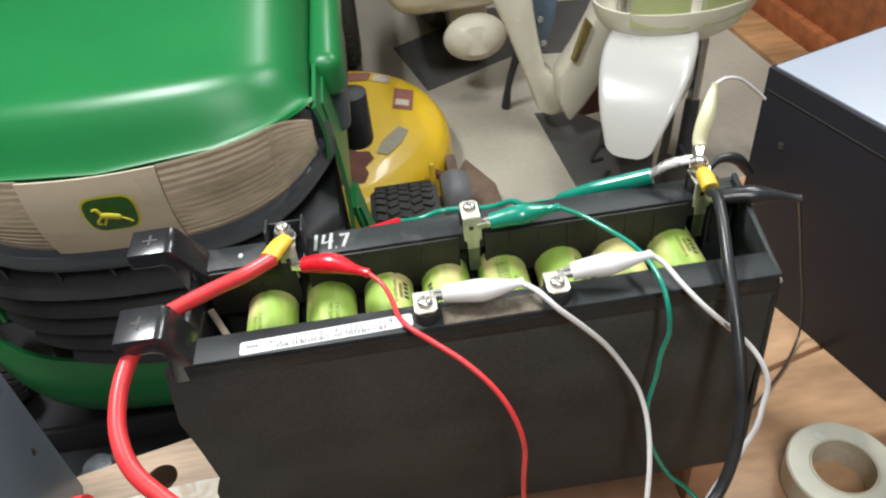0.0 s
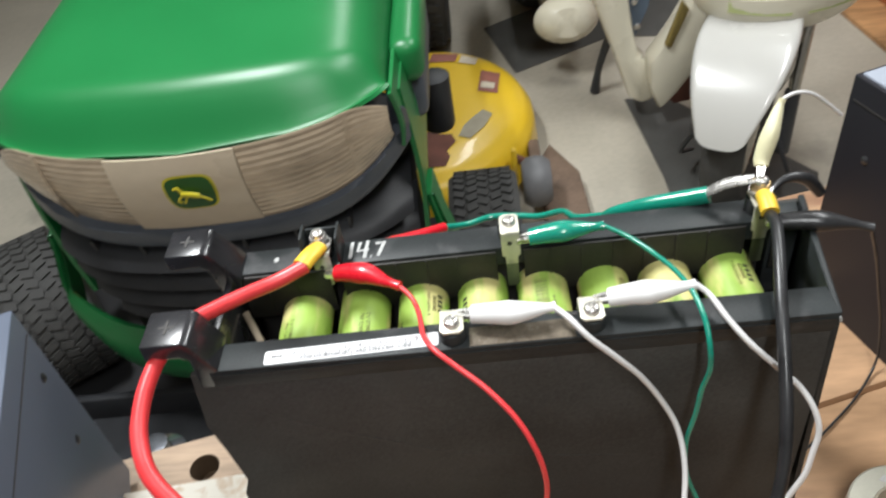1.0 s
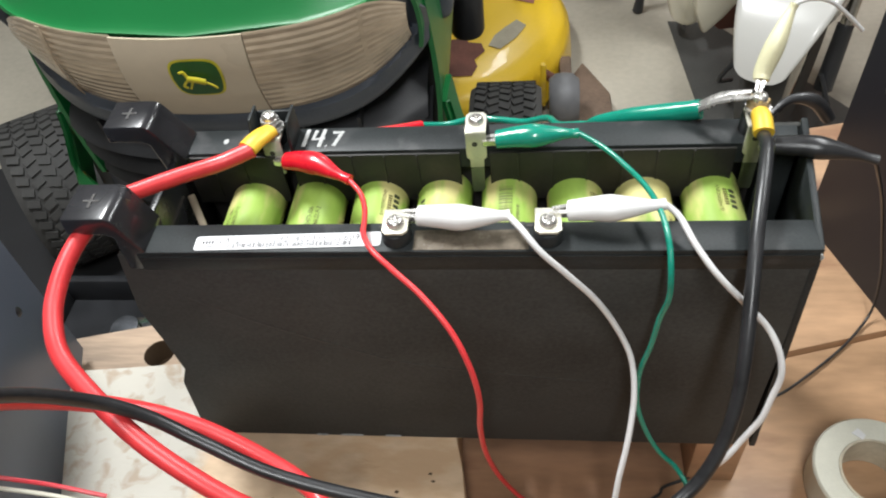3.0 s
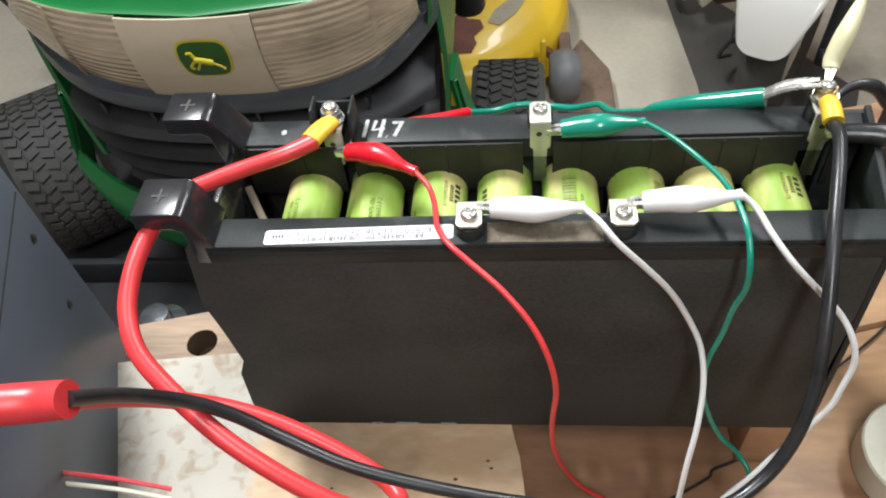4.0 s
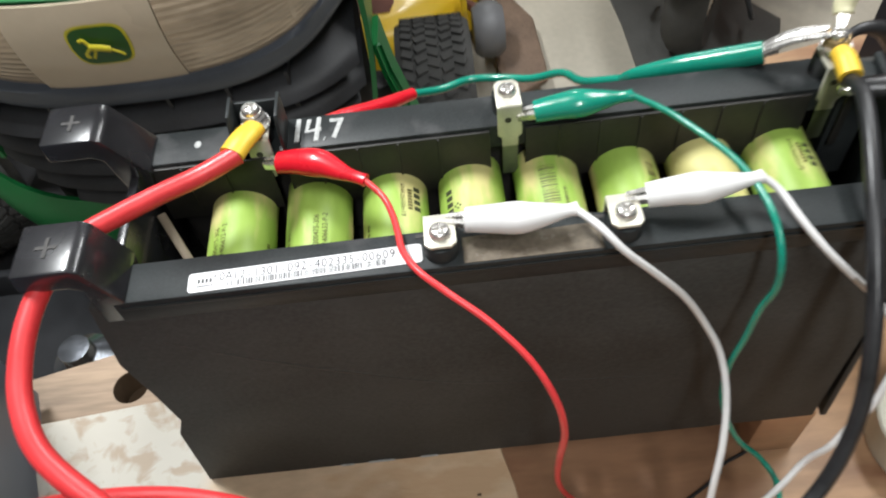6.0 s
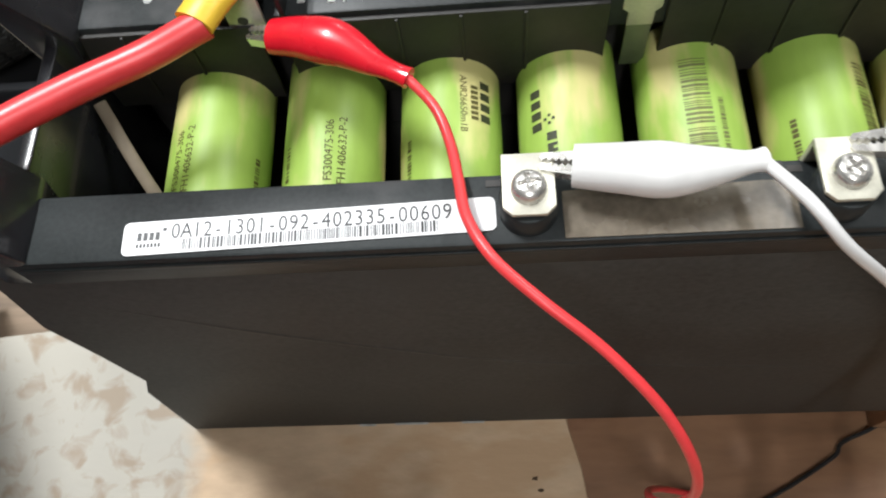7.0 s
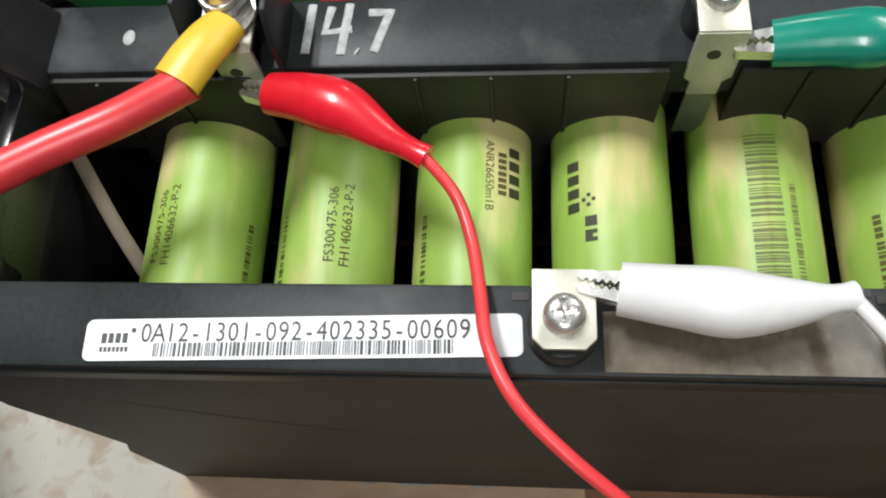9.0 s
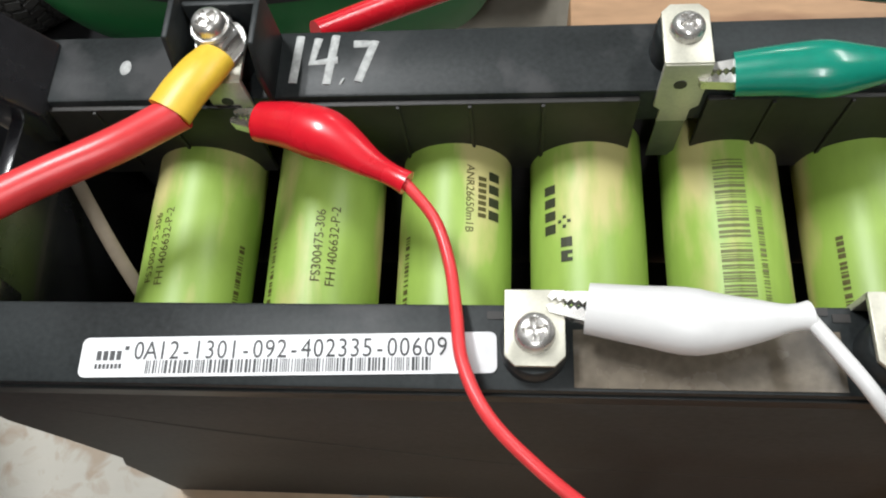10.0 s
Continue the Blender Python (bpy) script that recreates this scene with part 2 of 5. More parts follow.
M_CHROME = mat("fork_chrome", (0.5, 0.49, 0.46), 0.22, 1.0, scale=40)
M_GOLD = mat("gold_emblem", (0.42, 0.33, 0.12), 0.35, 0.7, scale=80)
M_BLUE = mat("blue_plate", (0.10, 0.14, 0.20), 0.4, scale=20)
M_CHERRY = wood("reddish_cabinet_wood", (0.36, 0.115, 0.04), (0.26, 0.075, 0.025), 3, 0.4)
M_PINE = wood("pine_board", (0.50, 0.27, 0.12), (0.42, 0.2, 0.08), 3, 0.5)
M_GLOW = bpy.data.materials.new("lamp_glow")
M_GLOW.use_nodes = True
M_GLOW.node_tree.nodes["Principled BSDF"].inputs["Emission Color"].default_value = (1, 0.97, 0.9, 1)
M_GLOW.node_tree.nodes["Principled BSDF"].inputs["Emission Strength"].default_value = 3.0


# ---- building helpers ----
def part(name, bm, material, parent=None, label="", smooth=True, angle=40):
    """Links a bmesh as one mesh object, under a thing or a part."""
    me = bpy.data.meshes.new(name)
    bm.to_mesh(me)
    bm.free()
    me.materials.append(material)
    if smooth:
        me.polygons.foreach_set("use_smooth", [True] * len(me.polygons))
        me.set_sharp_from_angle(angle=radians(angle))
    ob = new(name, me)
    if parent:
        ob.parent = parent
        ob.matrix_parent_inverse = WORLD[parent.name].inverted()
    WORLD[ob.name] = Matrix()
    if label:
        ob["label"] = label
    if name == "printing":
        ob["kind"] = "stuff"
    return ob


WORLD = {}


def thing(name, place, label, category, group="", kind=""):
    ob = new(name)
    ob.empty_display_size = 0.02
    ob.location = place
    WORLD[ob.name] = Matrix.Translation(place)
    return tagged(ob, label, category, group, kind)


def box(x0, x1, y0, y1, z0, z1, bevel=0.0, seg=2, bm=None, m=None):
    own = bmesh.new()
    bmesh.ops.create_cube(own, size=1, matrix=Matrix.LocRotScale(((x0 + x1) / 2, (y0 + y1) / 2, (z0 + z1) / 2), None, (x1 - x0, y1 - y0, z1 - z0)))
    if bevel:
        bmesh.ops.bevel(own, geom=own.edges[:], offset=bevel, segments=seg, profile=0.5, affect="EDGES")
    return merged(own, bm, m)


def merged(own, bm=None, m=None):
    if m is not None:
        bmesh.ops.transform(own, matrix=m, verts=own.verts[:])
    if bm is None:
        return own
    me = bpy.data.meshes.new("tmp")
    own.to_mesh(me)
    own.free()
    bm.from_mesh(me)
    bpy.data.meshes.remove(me)
    return bm


def prism(outline, axis, a, b, bevel=0.0, bm=None, m=None):
    """A polygon pushed along an axis from a to b."""
    own = bmesh.new()

    def at3(u, v, w):
        return {"x": (w, u, v), "y": (u, w, v), "z": (u, v, w)}[axis]
    low = [own.verts.new(at3(u, v, a)) for u, v in outline]
    high = [own.verts.new(at3(u, v, b)) for u, v in outline]
    own.faces.new(low)
    own.faces.new(high[::-1])
    n = len(outline)
    for i in range(n):
        own.faces.new((low[i], high[i], high[(i + 1) % n], low[(i + 1) % n]))
    bmesh.ops.recalc_face_normals(own, faces=own.faces[:])
    if bevel:
        bmesh.ops.bevel(own, geom=own.edges[:], offset=bevel, segments=2, profile=0.5, affect="EDGES")
    return merged(own, bm, m)


def lathe(profile, seg=24, m=None, bm=None):
    """A profile of (radius, height) turned about z."""
    own = bmesh.new()
    rings = []
    for r, h in profile:
        if r < 1e-6:
            rings.append([own.verts.new((0, 0, h))])
        else:
            rings.append([own.verts.new((r * math.cos(2 * math.pi * i / seg), r * math.sin(2 * math.pi * i / seg), h)) for i in range(seg)])
    for p, q in zip(rings, rings[1:]):
        for i in range(seg):
            j = (i + 1) % seg
            loop = [p[i % len(p)], p[j % len(p)], q[j % len(q)], q[i % len(q)]]
            loop = list(dict.fromkeys(loop))
            if len(loop) > 2:
                own.faces.new(loop)
    bmesh.ops.recalc_face_normals(own, faces=own.faces[:])
    return merged(own, bm, m)


def aim(p, q):
    """The pose at p whose z axis points to q."""
    return Matrix.Translation(p) @ (Vector(q) - Vector(p)).to_track_quat("Z", "Y").to_matrix().to_4x4()


def rod(p, q, r, r2=None, seg=16, bm=None):
    d = (Vector(q) - Vector(p)).length
    r2 = r if r2 is None else r2
    return lathe([(0, 0), (r, 0), (r2, d), (0, d)], seg, aim(p, q), bm)


def smooth_line(points, per=6):
    """Points of a smooth curve through the given ones."""
    p = [Vector(q) for q in points]
    p = [p[0] * 2 - p[1]] + p + [p[-1] * 2 - p[-2]]
    out = []
    for i in range(1, len(p) - 2):
        for k in range(per):
            t = k / per
            out.append(0.5 * ((2 * p[i]) + (p[i + 1] - p[i - 1]) * t + (2 * p[i - 1] - 5 * p[i] + 4 * p[i + 1] - p[i + 2]) * t * t
                              + (3 * p[i] - p[i - 1] - 3 * p[i + 1] + p[i + 2]) * t ** 3))
    out.append(p[-2])
    return out


def tube(points, radius, seg=12, per=6, flat=1.0, bm=None):
    """A round bar along a smooth line; radius: one number, or a list of them spread along it."""
    line = smooth_line(points, per) if per > 1 else [Vector(q) for q in points]
    own = bmesh.new()
    n = len(line)
    rings, side = [], None
    for i, c in enumerate(line):
        d = (line[min(i + 1, n - 1)] - line[max(i - 1, 0)]).normalized()
        if side is None:
            side = d.cross(Vector((0, 0, 1)))
            if side.length < 0.1:
                side = d.cross(Vector((0, 1, 0)))
        side = (side - d * side.dot(d)).normalized()
        up = side.cross(d)
        if isinstance(radius, (list, tuple)):
            f = i / (n - 1) * (len(radius) - 1)
            k = min(int(f), len(radius) - 2)
            e = f - k
            r = radius[k] * (1 - e) + radius[k + 1] * e
        else:
            r = radius
        rings.append([own.verts.new(c + side * (r * math.cos(2 * math.pi * j / seg)) + up * (r * flat * math.sin(2 * math.pi * j / seg))) for j in range(seg)])
    for a, b in zip(rings, rings[1:]):
        for j in range(seg):
            own.faces.new((a[j], a[(j + 1) % seg], b[(j + 1) % seg], b[j]))
    own.faces.new(rings[0][::-1])
    own.faces.new(rings[-1])
    bmesh.ops.recalc_face_normals(own, faces=own.faces[:])
    return merged(own, bm)


def sheet(f, nu, nv, thick=0.0):
    """A surface f(u, v), u and v from 0 to 1, with thickness."""
    own = bmesh.new()
    g = [[own.verts.new(f(i / nu, j / nv)) for j in range(nv + 1)] for i in range(nu + 1)]
    for i in range(nu):
        for j in range(nv):
            own.faces.new((g[i][j], g[i + 1][j], g[i + 1][j + 1], g[i][j + 1]))
    bmesh.ops.recalc_face_normals(own, faces=own.faces[:])
    if thick:
        bmesh.ops.solidify(own, geom=own.faces[:], thickness=thick)
        bmesh.ops.recalc_face_normals(own, faces=own.faces[:])
    return own


def lettering(text, size, place):
    """Letters as a flat mesh, each corner (u, v) moved to place(u, v); u along the line from its middle."""
    cu = bpy.data.curves.new("letters", "FONT")
    cu.body, cu.size, cu.align_x, cu.align_y, cu.resolution_u = text, size, "CENTER", "CENTER", 3
    ob = new("letters", cu)
    bpy.context.view_layer.update()
    me = bpy.data.meshes.new_from_object(ob.evaluated_get(bpy.context.evaluated_depsgraph_get()))
    own = bmesh.new()
    own.from_mesh(me)
    bpy.data.objects.remove(ob)
    bpy.data.meshes.remove(me)
    for v in own.verts:
        v.co = place(v.co.x, v.co.y)
    return own


def quad_on(place, u0, u1, v0, v1, bm, n=3):
    g = [[bm.verts.new(place(u0 + (u1 - u0) * i / n, v0 + (v1 - v0) * j / n)) for j in range(n + 1)] for i in range(n + 1)]
    for i in range(n):
        for j in range(n):
            bm.faces.new((g[i][j], g[i + 1][j], g[i + 1][j + 1], g[i][j + 1]))


FLOOR_Z, PLANK_Z, RAIL_Z = -0.93, -0.03, 0.15

# ---- the garage ----
floor = part("floor", box(-3.2, 3.6, -2.2, 5.2, FLOOR_Z - 0.1, FLOOR_Z), M_CONCRETE)
tagged(floor, "pale stained concrete garage floor", "floor", kind="structure")
for name, dims in {"wall_north": (-3.4, 3.8, 5.2, 5.4, FLOOR_Z - 0.1, 1.7), "wall_south": (-3.4, 3.8, -2.4, -2.2, FLOOR_Z - 0.1, 1.7),
                   "wall_west": (-3.4, -3.2, -2.2, 5.2, FLOOR_Z - 0.1, 1.7), "wall_east": (3.6, 3.8, -2.2, 5.2, FLOOR_Z - 0.1, 1.7)}.items():
    tagged(part(name, box(*dims), M_WALL), "plain pale garage wall", "wall", kind="structure")
tagged(part("ceiling", box(-3.4, 3.8, -2.4, 5.4, 1.7, 1.8), M_WALL), "plain pale garage ceiling", "ceiling", kind="structure")
# housings and glowing diffusers for the unseen lamps, fill included
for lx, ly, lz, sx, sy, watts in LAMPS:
    lamp = thing("assumed_ceiling_light", (lx, ly, 1.7), "long white ceiling light fitting, assumed and out of view", "ceiling light", "ceiling lights")
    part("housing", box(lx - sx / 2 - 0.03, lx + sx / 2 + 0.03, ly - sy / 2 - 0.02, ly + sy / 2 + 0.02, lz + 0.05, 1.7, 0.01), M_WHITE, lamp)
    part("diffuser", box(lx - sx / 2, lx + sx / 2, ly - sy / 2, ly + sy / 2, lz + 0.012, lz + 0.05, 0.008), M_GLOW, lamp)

# ---- the workbench ----
bench = thing("workbench", (0.1, -0.2, FLOOR_Z), "rough timber workbench of mixed worn boards", "workbench")
part("plank", prism([(-0.62, -0.17), (1.0, -0.17), (1.0, 0.2660), (0.098, 0.0222), (0.085, 0.0735), (-0.62, 0.0735)], "z", PLANK_Z - 0.035, PLANK_Z, 0.0015), M_PLANK, bench, "brown stained plank")
part("plank", prism([(0.099, 0.0255), (1.0, 0.2690), (1.0, 0.42), (0.099, 0.235)], "z", PLANK_Z - 0.035, PLANK_Z + 0.0005, 0.002), M_PLANK, bench, "brown stained plank")
part("plank", box(-0.62, 1.0, -0.42, -0.172, PLANK_Z - 0.035, PLANK_Z - 0.001, 0.002), M_PLANK, bench, "brown stained plank")
part("plank", box(-0.62, 1.0, -0.67, -0.422, PLANK_Z - 0.035, PLANK_Z, 0.002), M_PLANK, bench, "brown stained plank")
for lx in (-0.58, 0.92):
    for ly in (-0.62, 0.02):
        part("leg", box(lx, lx + 0.07, ly, ly + 0.05, FLOOR_Z, PLANK_Z - 0.035, 0.003), M_PLANK, bench)
part("apron", box(-0.58, 0.99, 0.022, 0.055, -0.16, PLANK_Z - 0.035, 0.002), M_PLANK, bench)


def knot_board():
    """Back board with a bored hole near its end."""
    own = bmesh.new()
    cx, cy, r, n = -0.1030, 0.0560, 0.0098, 24
    x0, x1, y0, y1 = -0.34, 0.02, 0.030, 0.0795
    ring = [(cx + r * math.cos(2 * math.pi * i / n), cy + r * math.sin(2 * math.pi * i / n)) for i in range(n)]
    for z, hole in ((-0.0095, -0.0095),):
        inner = [own.verts.new((x, y, z)) for x, y in ring]
        outer = []
        for i in range(n):
            a = 2 * math.pi * i / n
            k = min((x1 - cx if math.cos(a) > 0 else cx - x0) / max(1e-6, abs(math.cos(a))), (y1 - cy if math.sin(a) > 0 else cy - y0) / max(1e-6, abs(math.sin(a))))
            outer.append(own.verts.new((cx + k * math.cos(a), cy + k * math.sin(a), z)))
        for i in range(n):
            own.faces.new((inner[i], inner[(i + 1) % n], outer[(i + 1) % n], outer[i]))
        down = [own.verts.new((x, y, z - 0.0195)) for x, y in ring]
        edge = [own.verts.new((v.co.x, v.co.y, z - 0.0195)) for v in outer]
        for i in range(n):
            own.faces.new((inner[i], down[i], down[(i + 1) % n], inner[(i + 1) % n]))
            own.faces.new((outer[i], outer[(i + 1) % n], edge[(i + 1) % n], edge[i]))
    bmesh.ops.recalc_face_normals(own, faces=own.faces[:])
    pivot = Matrix.Translation((cx, cy, 0))
    bmesh.ops.transform(own, matrix=pivot @ Matrix.Rotation(radians(13), 4, "Z") @ pivot.inverted(), verts=own.verts[:])
    return own


lumber = thing("board", (-0.18, 0.06, PLANK_Z), "offcut of pale lumber with a round bored hole", "board")
part("timber", knot_board(), M_KNOT, lumber, smooth=False)
# lining of the hole, its shade put into the colour
part("bore", lathe([(0.0097, -0.0005), (0.0096, -0.012), (0.0096, -0.0185), (0, -0.0188)], 24, Matrix.Translation((-0.1030, 0.0560, -0.0098))), M_HOLE, lumber, "dark bore with its shade in the colour")
pale = thing("board", (-0.1, -0.06, PLANK_Z), "worn pale board with scuffs and a chipped end", "board")
part("timber", prism([(-0.34, -0.16), (0.1010, -0.16), (0.0995, -0.10), (0.0982, -0.049), (0.0955, -0.027), (0.0915, -0.011), (0.0885, 0.037), (-0.070, 0.0345), (-0.116, 0.0300), (-0.175, 0.0250), (-0.34, 0.0120)], "z", PLANK_Z, 0.0132, 0.0012), M_BOARD, pale)
rng = random.Random(4)
for px, py in ((0.081, -0.034), (0.079, -0.030), (0.063, -0.040), (0.0, -0.046), (-0.02, -0.055)):
    part("nick", prism([(px + 0.0016 * rng.uniform(0.4, 1) * math.cos(a), py + 0.0011 * rng.uniform(0.4, 1) * math.sin(a)) for a in [k * 2 * math.pi / 7 for k in range(7)]], "z", 0.0133, 0.0135), M_HOLE, pale, "dark nick")
shim = part("shim", box(0.213, 0.2375, -0.0085, 0.06, PLANK_Z, 0.0130, 0.0006), M_PLANK)
tagged(shim, "thin brown wooden block under the battery", "wood block")


# ---- the battery module ----
module = thing("battery_module", (0.1, 0.04, 0), "black plastic battery module with lime green cells, open on top", "battery")
X0, X1 = -0.034, 0.2395
BASE_Z = 0.0135
front_outline = [(-0.0430, 0.1475), (-0.0465, 0.113), (-0.0425, 0.092), (-0.0392, 0.069), (-0.0435, 0.058), (-0.0450, BASE_Z), (0.2345, BASE_Z), (0.2398, 0.1475)]


def splay(bm):
    """Leans the front of the module outwards towards its foot."""
    for v in bm.verts:
        v.co.y -= 0.078 * (0.1475 - min(0.1475, v.co.z)) * max(0.0, 1 - max(0.0, v.co.y) / 0.06)
    return bm


part("front_panel", splay(prism(front_outline, "y", 0.0004, 0.0034, 0.0007)), M_PANEL, module)
part("back_panel", prism([(u if u < 0 else 0.2515, v) for u, v in front_outline], "y", 0.0748, 0.0778, 0.0007), M_PANEL, module)
part("front_rail", box(X0, X1, -0.0006, 0.0155, 0.1385, RAIL_Z, 0.0008), M_BLACK, module)
part("rail_lip", box(X0 + 0.002, X1 - 0.001, -0.0012, -0.0004, 0.1462, 0.1477, 0.0003), M_BLACK, module)
part("back_rail", box(-0.039, 0.229, 0.061, 0.078, 0.1385, RAIL_Z, 0.0008), M_BLACK, module)
part("end_panel", splay(prism([(0.2375, 0.0), (0.2405, 0.0), (0.252, 0.078), (0.249, 0.078)], "z", BASE_Z, 0.1495, 0.0006)), M_BLACK, module)
part("end_panel", splay(box(-0.0375, -0.034, 0.0036, 0.0745, BASE_Z, 0.1490, 0.0006)), M_GUIDE, module)
part("bottom_panel", prism([(-0.034, 0.0036), (0.2375, 0.0036), (0.248, 0.0745), (-0.034, 0.0745)], "z", BASE_Z, BASE_Z + 0.003), M_DARK, module)
part("end_block", prism([(0.2312, 0.0612), (0.2450, 0.0612), (0.2470, 0.0745), (0.2312, 0.0745)], "z", 0.10, 0.1485, 0.0008), M_BLACK, module)
# ribbed inner holder and the curtain that hides the far ends of the cells
holder = part("cell_holder", box(-0.032, 0.236, 0.0690, 0.0710, 0.09, 0.1383, 0.0004), M_DARK, module)
for x0, x1 in ((-0.032, 0.0142), (0.0200, 0.0985), (0.1120, 0.2190), (0.2330, 0.2362)):
    curtain = part("curtain", box(x0, x1, 0.0596, 0.0609, 0.1195, 0.1484, 0.0003), M_CURTAIN, module, "black inner curtain plate")
    x = x0 + 0.013
    while x < x1 - 0.006:
        part("rib", box(x - 0.0004, x + 0.0004, 0.0589, 0.0597, 0.124, 0.148, 0.0002), M_CURTAIN, curtain)
        x += 0.0153
part("inner_liner", box(-0.032, 0.236, 0.0038, 0.0052, 0.09, 0.1383), M_DARK, module)
part("strap", tube([(-0.0320, 0.053, 0.131), (-0.0225, 0.037, 0.123), (-0.0120, 0.021, 0.113)], 0.0017, 10, 6, 0.35), M_STRAP, module, "dull brown strap")
part("crease", splay(tube([(-0.030, 0.0006, 0.127), (0.004, 0.0006, 0.107), (0.040, 0.0006, 0.090), (0.075, 0.0006, 0.076), (0.14, 0.0006, 0.066), (0.20, 0.0006, 0.062)], [0.0002, 0.0004, 0.0004, 0.0003, 0.0003, 0.0001], 8, 6, 3.0)), M_PANEL, module)

part("corner_chip", tube([(0.2392, -0.0010, 0.1480), (0.2398, -0.0012, 0.1462), (0.2394, -0.0013, 0.1450)], [0.0004, 0.0007, 0.0003], 8, 4), M_CHALK, module, "pale chip at the rail's corner")
for px, pz, pl in ((0.036, 0.0155, 0.006), (0.058, 0.0155, 0.004), (0.020, 0.0152, 0.003)):
    part("scuff", splay(box(px - pl, px + pl, -0.0003, 0.0002, pz - 0.0006, pz + 0.0004, 0.0002)), M_CHALK, module, "pale scuff along the panel's foot")

R, CZ = 0.0131, 0.1192


def cell_sleeve(x):
    """A shrink-wrapped cell with rolled ends."""
    prof = [(0, 0), (R * 0.72, 0), (R * 0.94, 0.0003), (R, 0.0016)] + [(R * (1 + 0.003 * math.sin(k * 1.7)), 0.0016 + 0.0588 * k / 8) for k in range(1, 8)] + [(R, 0.0604), (R * 0.94, 0.0617), (R * 0.72, 0.062), (0, 0.062)]
    return lathe(prof, 40, Matrix.Translation((x, 0.0056, CZ)) @ Matrix.Rotation(radians(-90), 4, "X"))


def on_cell(x, s, y, turn):
    """Maps letters onto a cell, round its arc; turn: 1 reads away from the front, -1 towards it."""
    def place(u, v):
        a = (s - v * turn) / (R + 0.00012)
        return (x + (R + 0.00012) * math.sin(a), y + u * turn, CZ + (R + 0.00012) * math.cos(a))
    return place


def code_bars(place, length, v0, v1, seed, n=34):
    r = random.Random(seed)
    bm, u = bmesh.new(), -length / 2
    while u < length / 2:
        w = r.choice((0.2, 0.2, 0.4, 0.6)) * length / n * 1.5
        quad_on(place, u, min(u + w, length / 2), v0, v1, bm, 2)
        u += w + r.choice((0.2, 0.3, 0.5)) * length / n * 1.5
    return bm


CX = [-0.0022 + 0.0306 * k for k in range(8)]
cells = []
for k in range(8):
    cells.append(part("cell", cell_sleeve(CX[k]), M_LIME, module, "lime green shrink-wrapped cylindrical cell"))
for k, s in ((0, -0.0052), (1, 0.0030)):
    part("printing", lettering("FS300475-306", 0.0030, on_cell(CX[k], s - 0.0015, 0.0345, 1)), M_INK_BROWN, cells[k], smooth=False)
    part("printing", lettering("FH1406632-P-2", 0.0030, on_cell(CX[k], s + 0.0018, 0.0345, 1)), M_INK_BROWN, cells[k], smooth=False)
for k, s, y in ((2, 0.0102, 0.0475), (3, -0.0098, 0.044), (7, 0.0062, 0.046)):
    # maker's mark as plain bars
    bm = bmesh.new()
    for q in range(4):
        quad_on(on_cell(CX[k], s, y, -1), -0.0060 + 0.0032 * q, -0.0038 + 0.0032 * q, -0.0015, 0.0015, bm, 2)
    part("printing", bm, M_INK, cells[k], smooth=False)
for k in (2, 7):
    s = 0.0070 if k == 2 else 0.003
    bm = bmesh.new()
    for q in range(7):
        quad_on(on_cell(CX[k], s, 0.0465, -1), -0.0052 + 0.0015 * q, -0.0042 + 0.0015 * q, -0.0010, 0.0010, bm, 2)
    part("printing", bm, M_INK_BROWN, cells[k], smooth=False)
    part("printing", lettering("ANR26650m1B", 0.0026, on_cell(CX[k], s - 0.003, 0.046, -1)), M_INK_BROWN, cells[k], smooth=False)
bm = bmesh.new()
for u0, u1, v0, v1 in ((-0.002, -0.0004, -0.001, 0.001), (0.0002, 0.002, -0.001, 0.0002), (0.0002, 0.0008, 0.0002, 0.001), (0.0014, 0.002, 0.0002, 0.001)):
    quad_on(on_cell(CX[3], -0.0058, 0.034, -1), u0 * 1.4, u1 * 1.4, v0 * 1.3, v1 * 1.3, bm, 2)
for q, a in enumerate((0, 1.6, 3.1, 4.6)):
    quad_on(on_cell(CX[3], -0.0062, 0.0405, -1), 0.0011 * math.cos(a) - 0.0004, 0.0011 * math.cos(a) + 0.0004, 0.0011 * math.sin(a) - 0.0004, 0.0011 * math.sin(a) + 0.0004, bm, 2)
part("printing", bm, M_INK, cells[3], smooth=False)
part("printing", code_bars(on_cell(CX[4], -0.0012, 0.0455, -1), 0.0185, -0.0032, 0.0032, 3, 22), M_INK_PALE, cells[4], smooth=False)
part("printing", code_bars(on_cell(CX[4], -0.0012, 0.0290, -1), 0.0120, -0.0032, 0.0032, 4, 15), M_INK_PALE, cells[4], smooth=False)
part("printing", code_bars(on_cell(CX[4], 0.0044, 0.0330, -1), 0.0210, -0.0007, 0.0007, 8, 26), M_INK_PALE, cells[4], smooth=False)
part("printing", code_bars(on_cell(CX[5], 0.0085, 0.041, -1), 0.022, -0.0022, 0.0022, 5, 26), M_INK_BROWN, cells[5], smooth=False)
part("printing", code_bars(on_cell(CX[0], 0.0150, 0.026, -1), 0.022, -0.0008, 0.0008, 7, 22), M_INK_BROWN, cells[0], smooth=False)
for k, s in ((1, -0.0108), (2, -0.0112), (5, -0.0105), (6, 0.0105)):
    part("printing", code_bars(on_cell(CX[k], s, 0.028, 1), 0.02, -0.0008, 0.0008, 10 + k, 18), M_INK_BROWN, cells[k], smooth=False)
# serial label on the front rail
turn = radians(1.6)


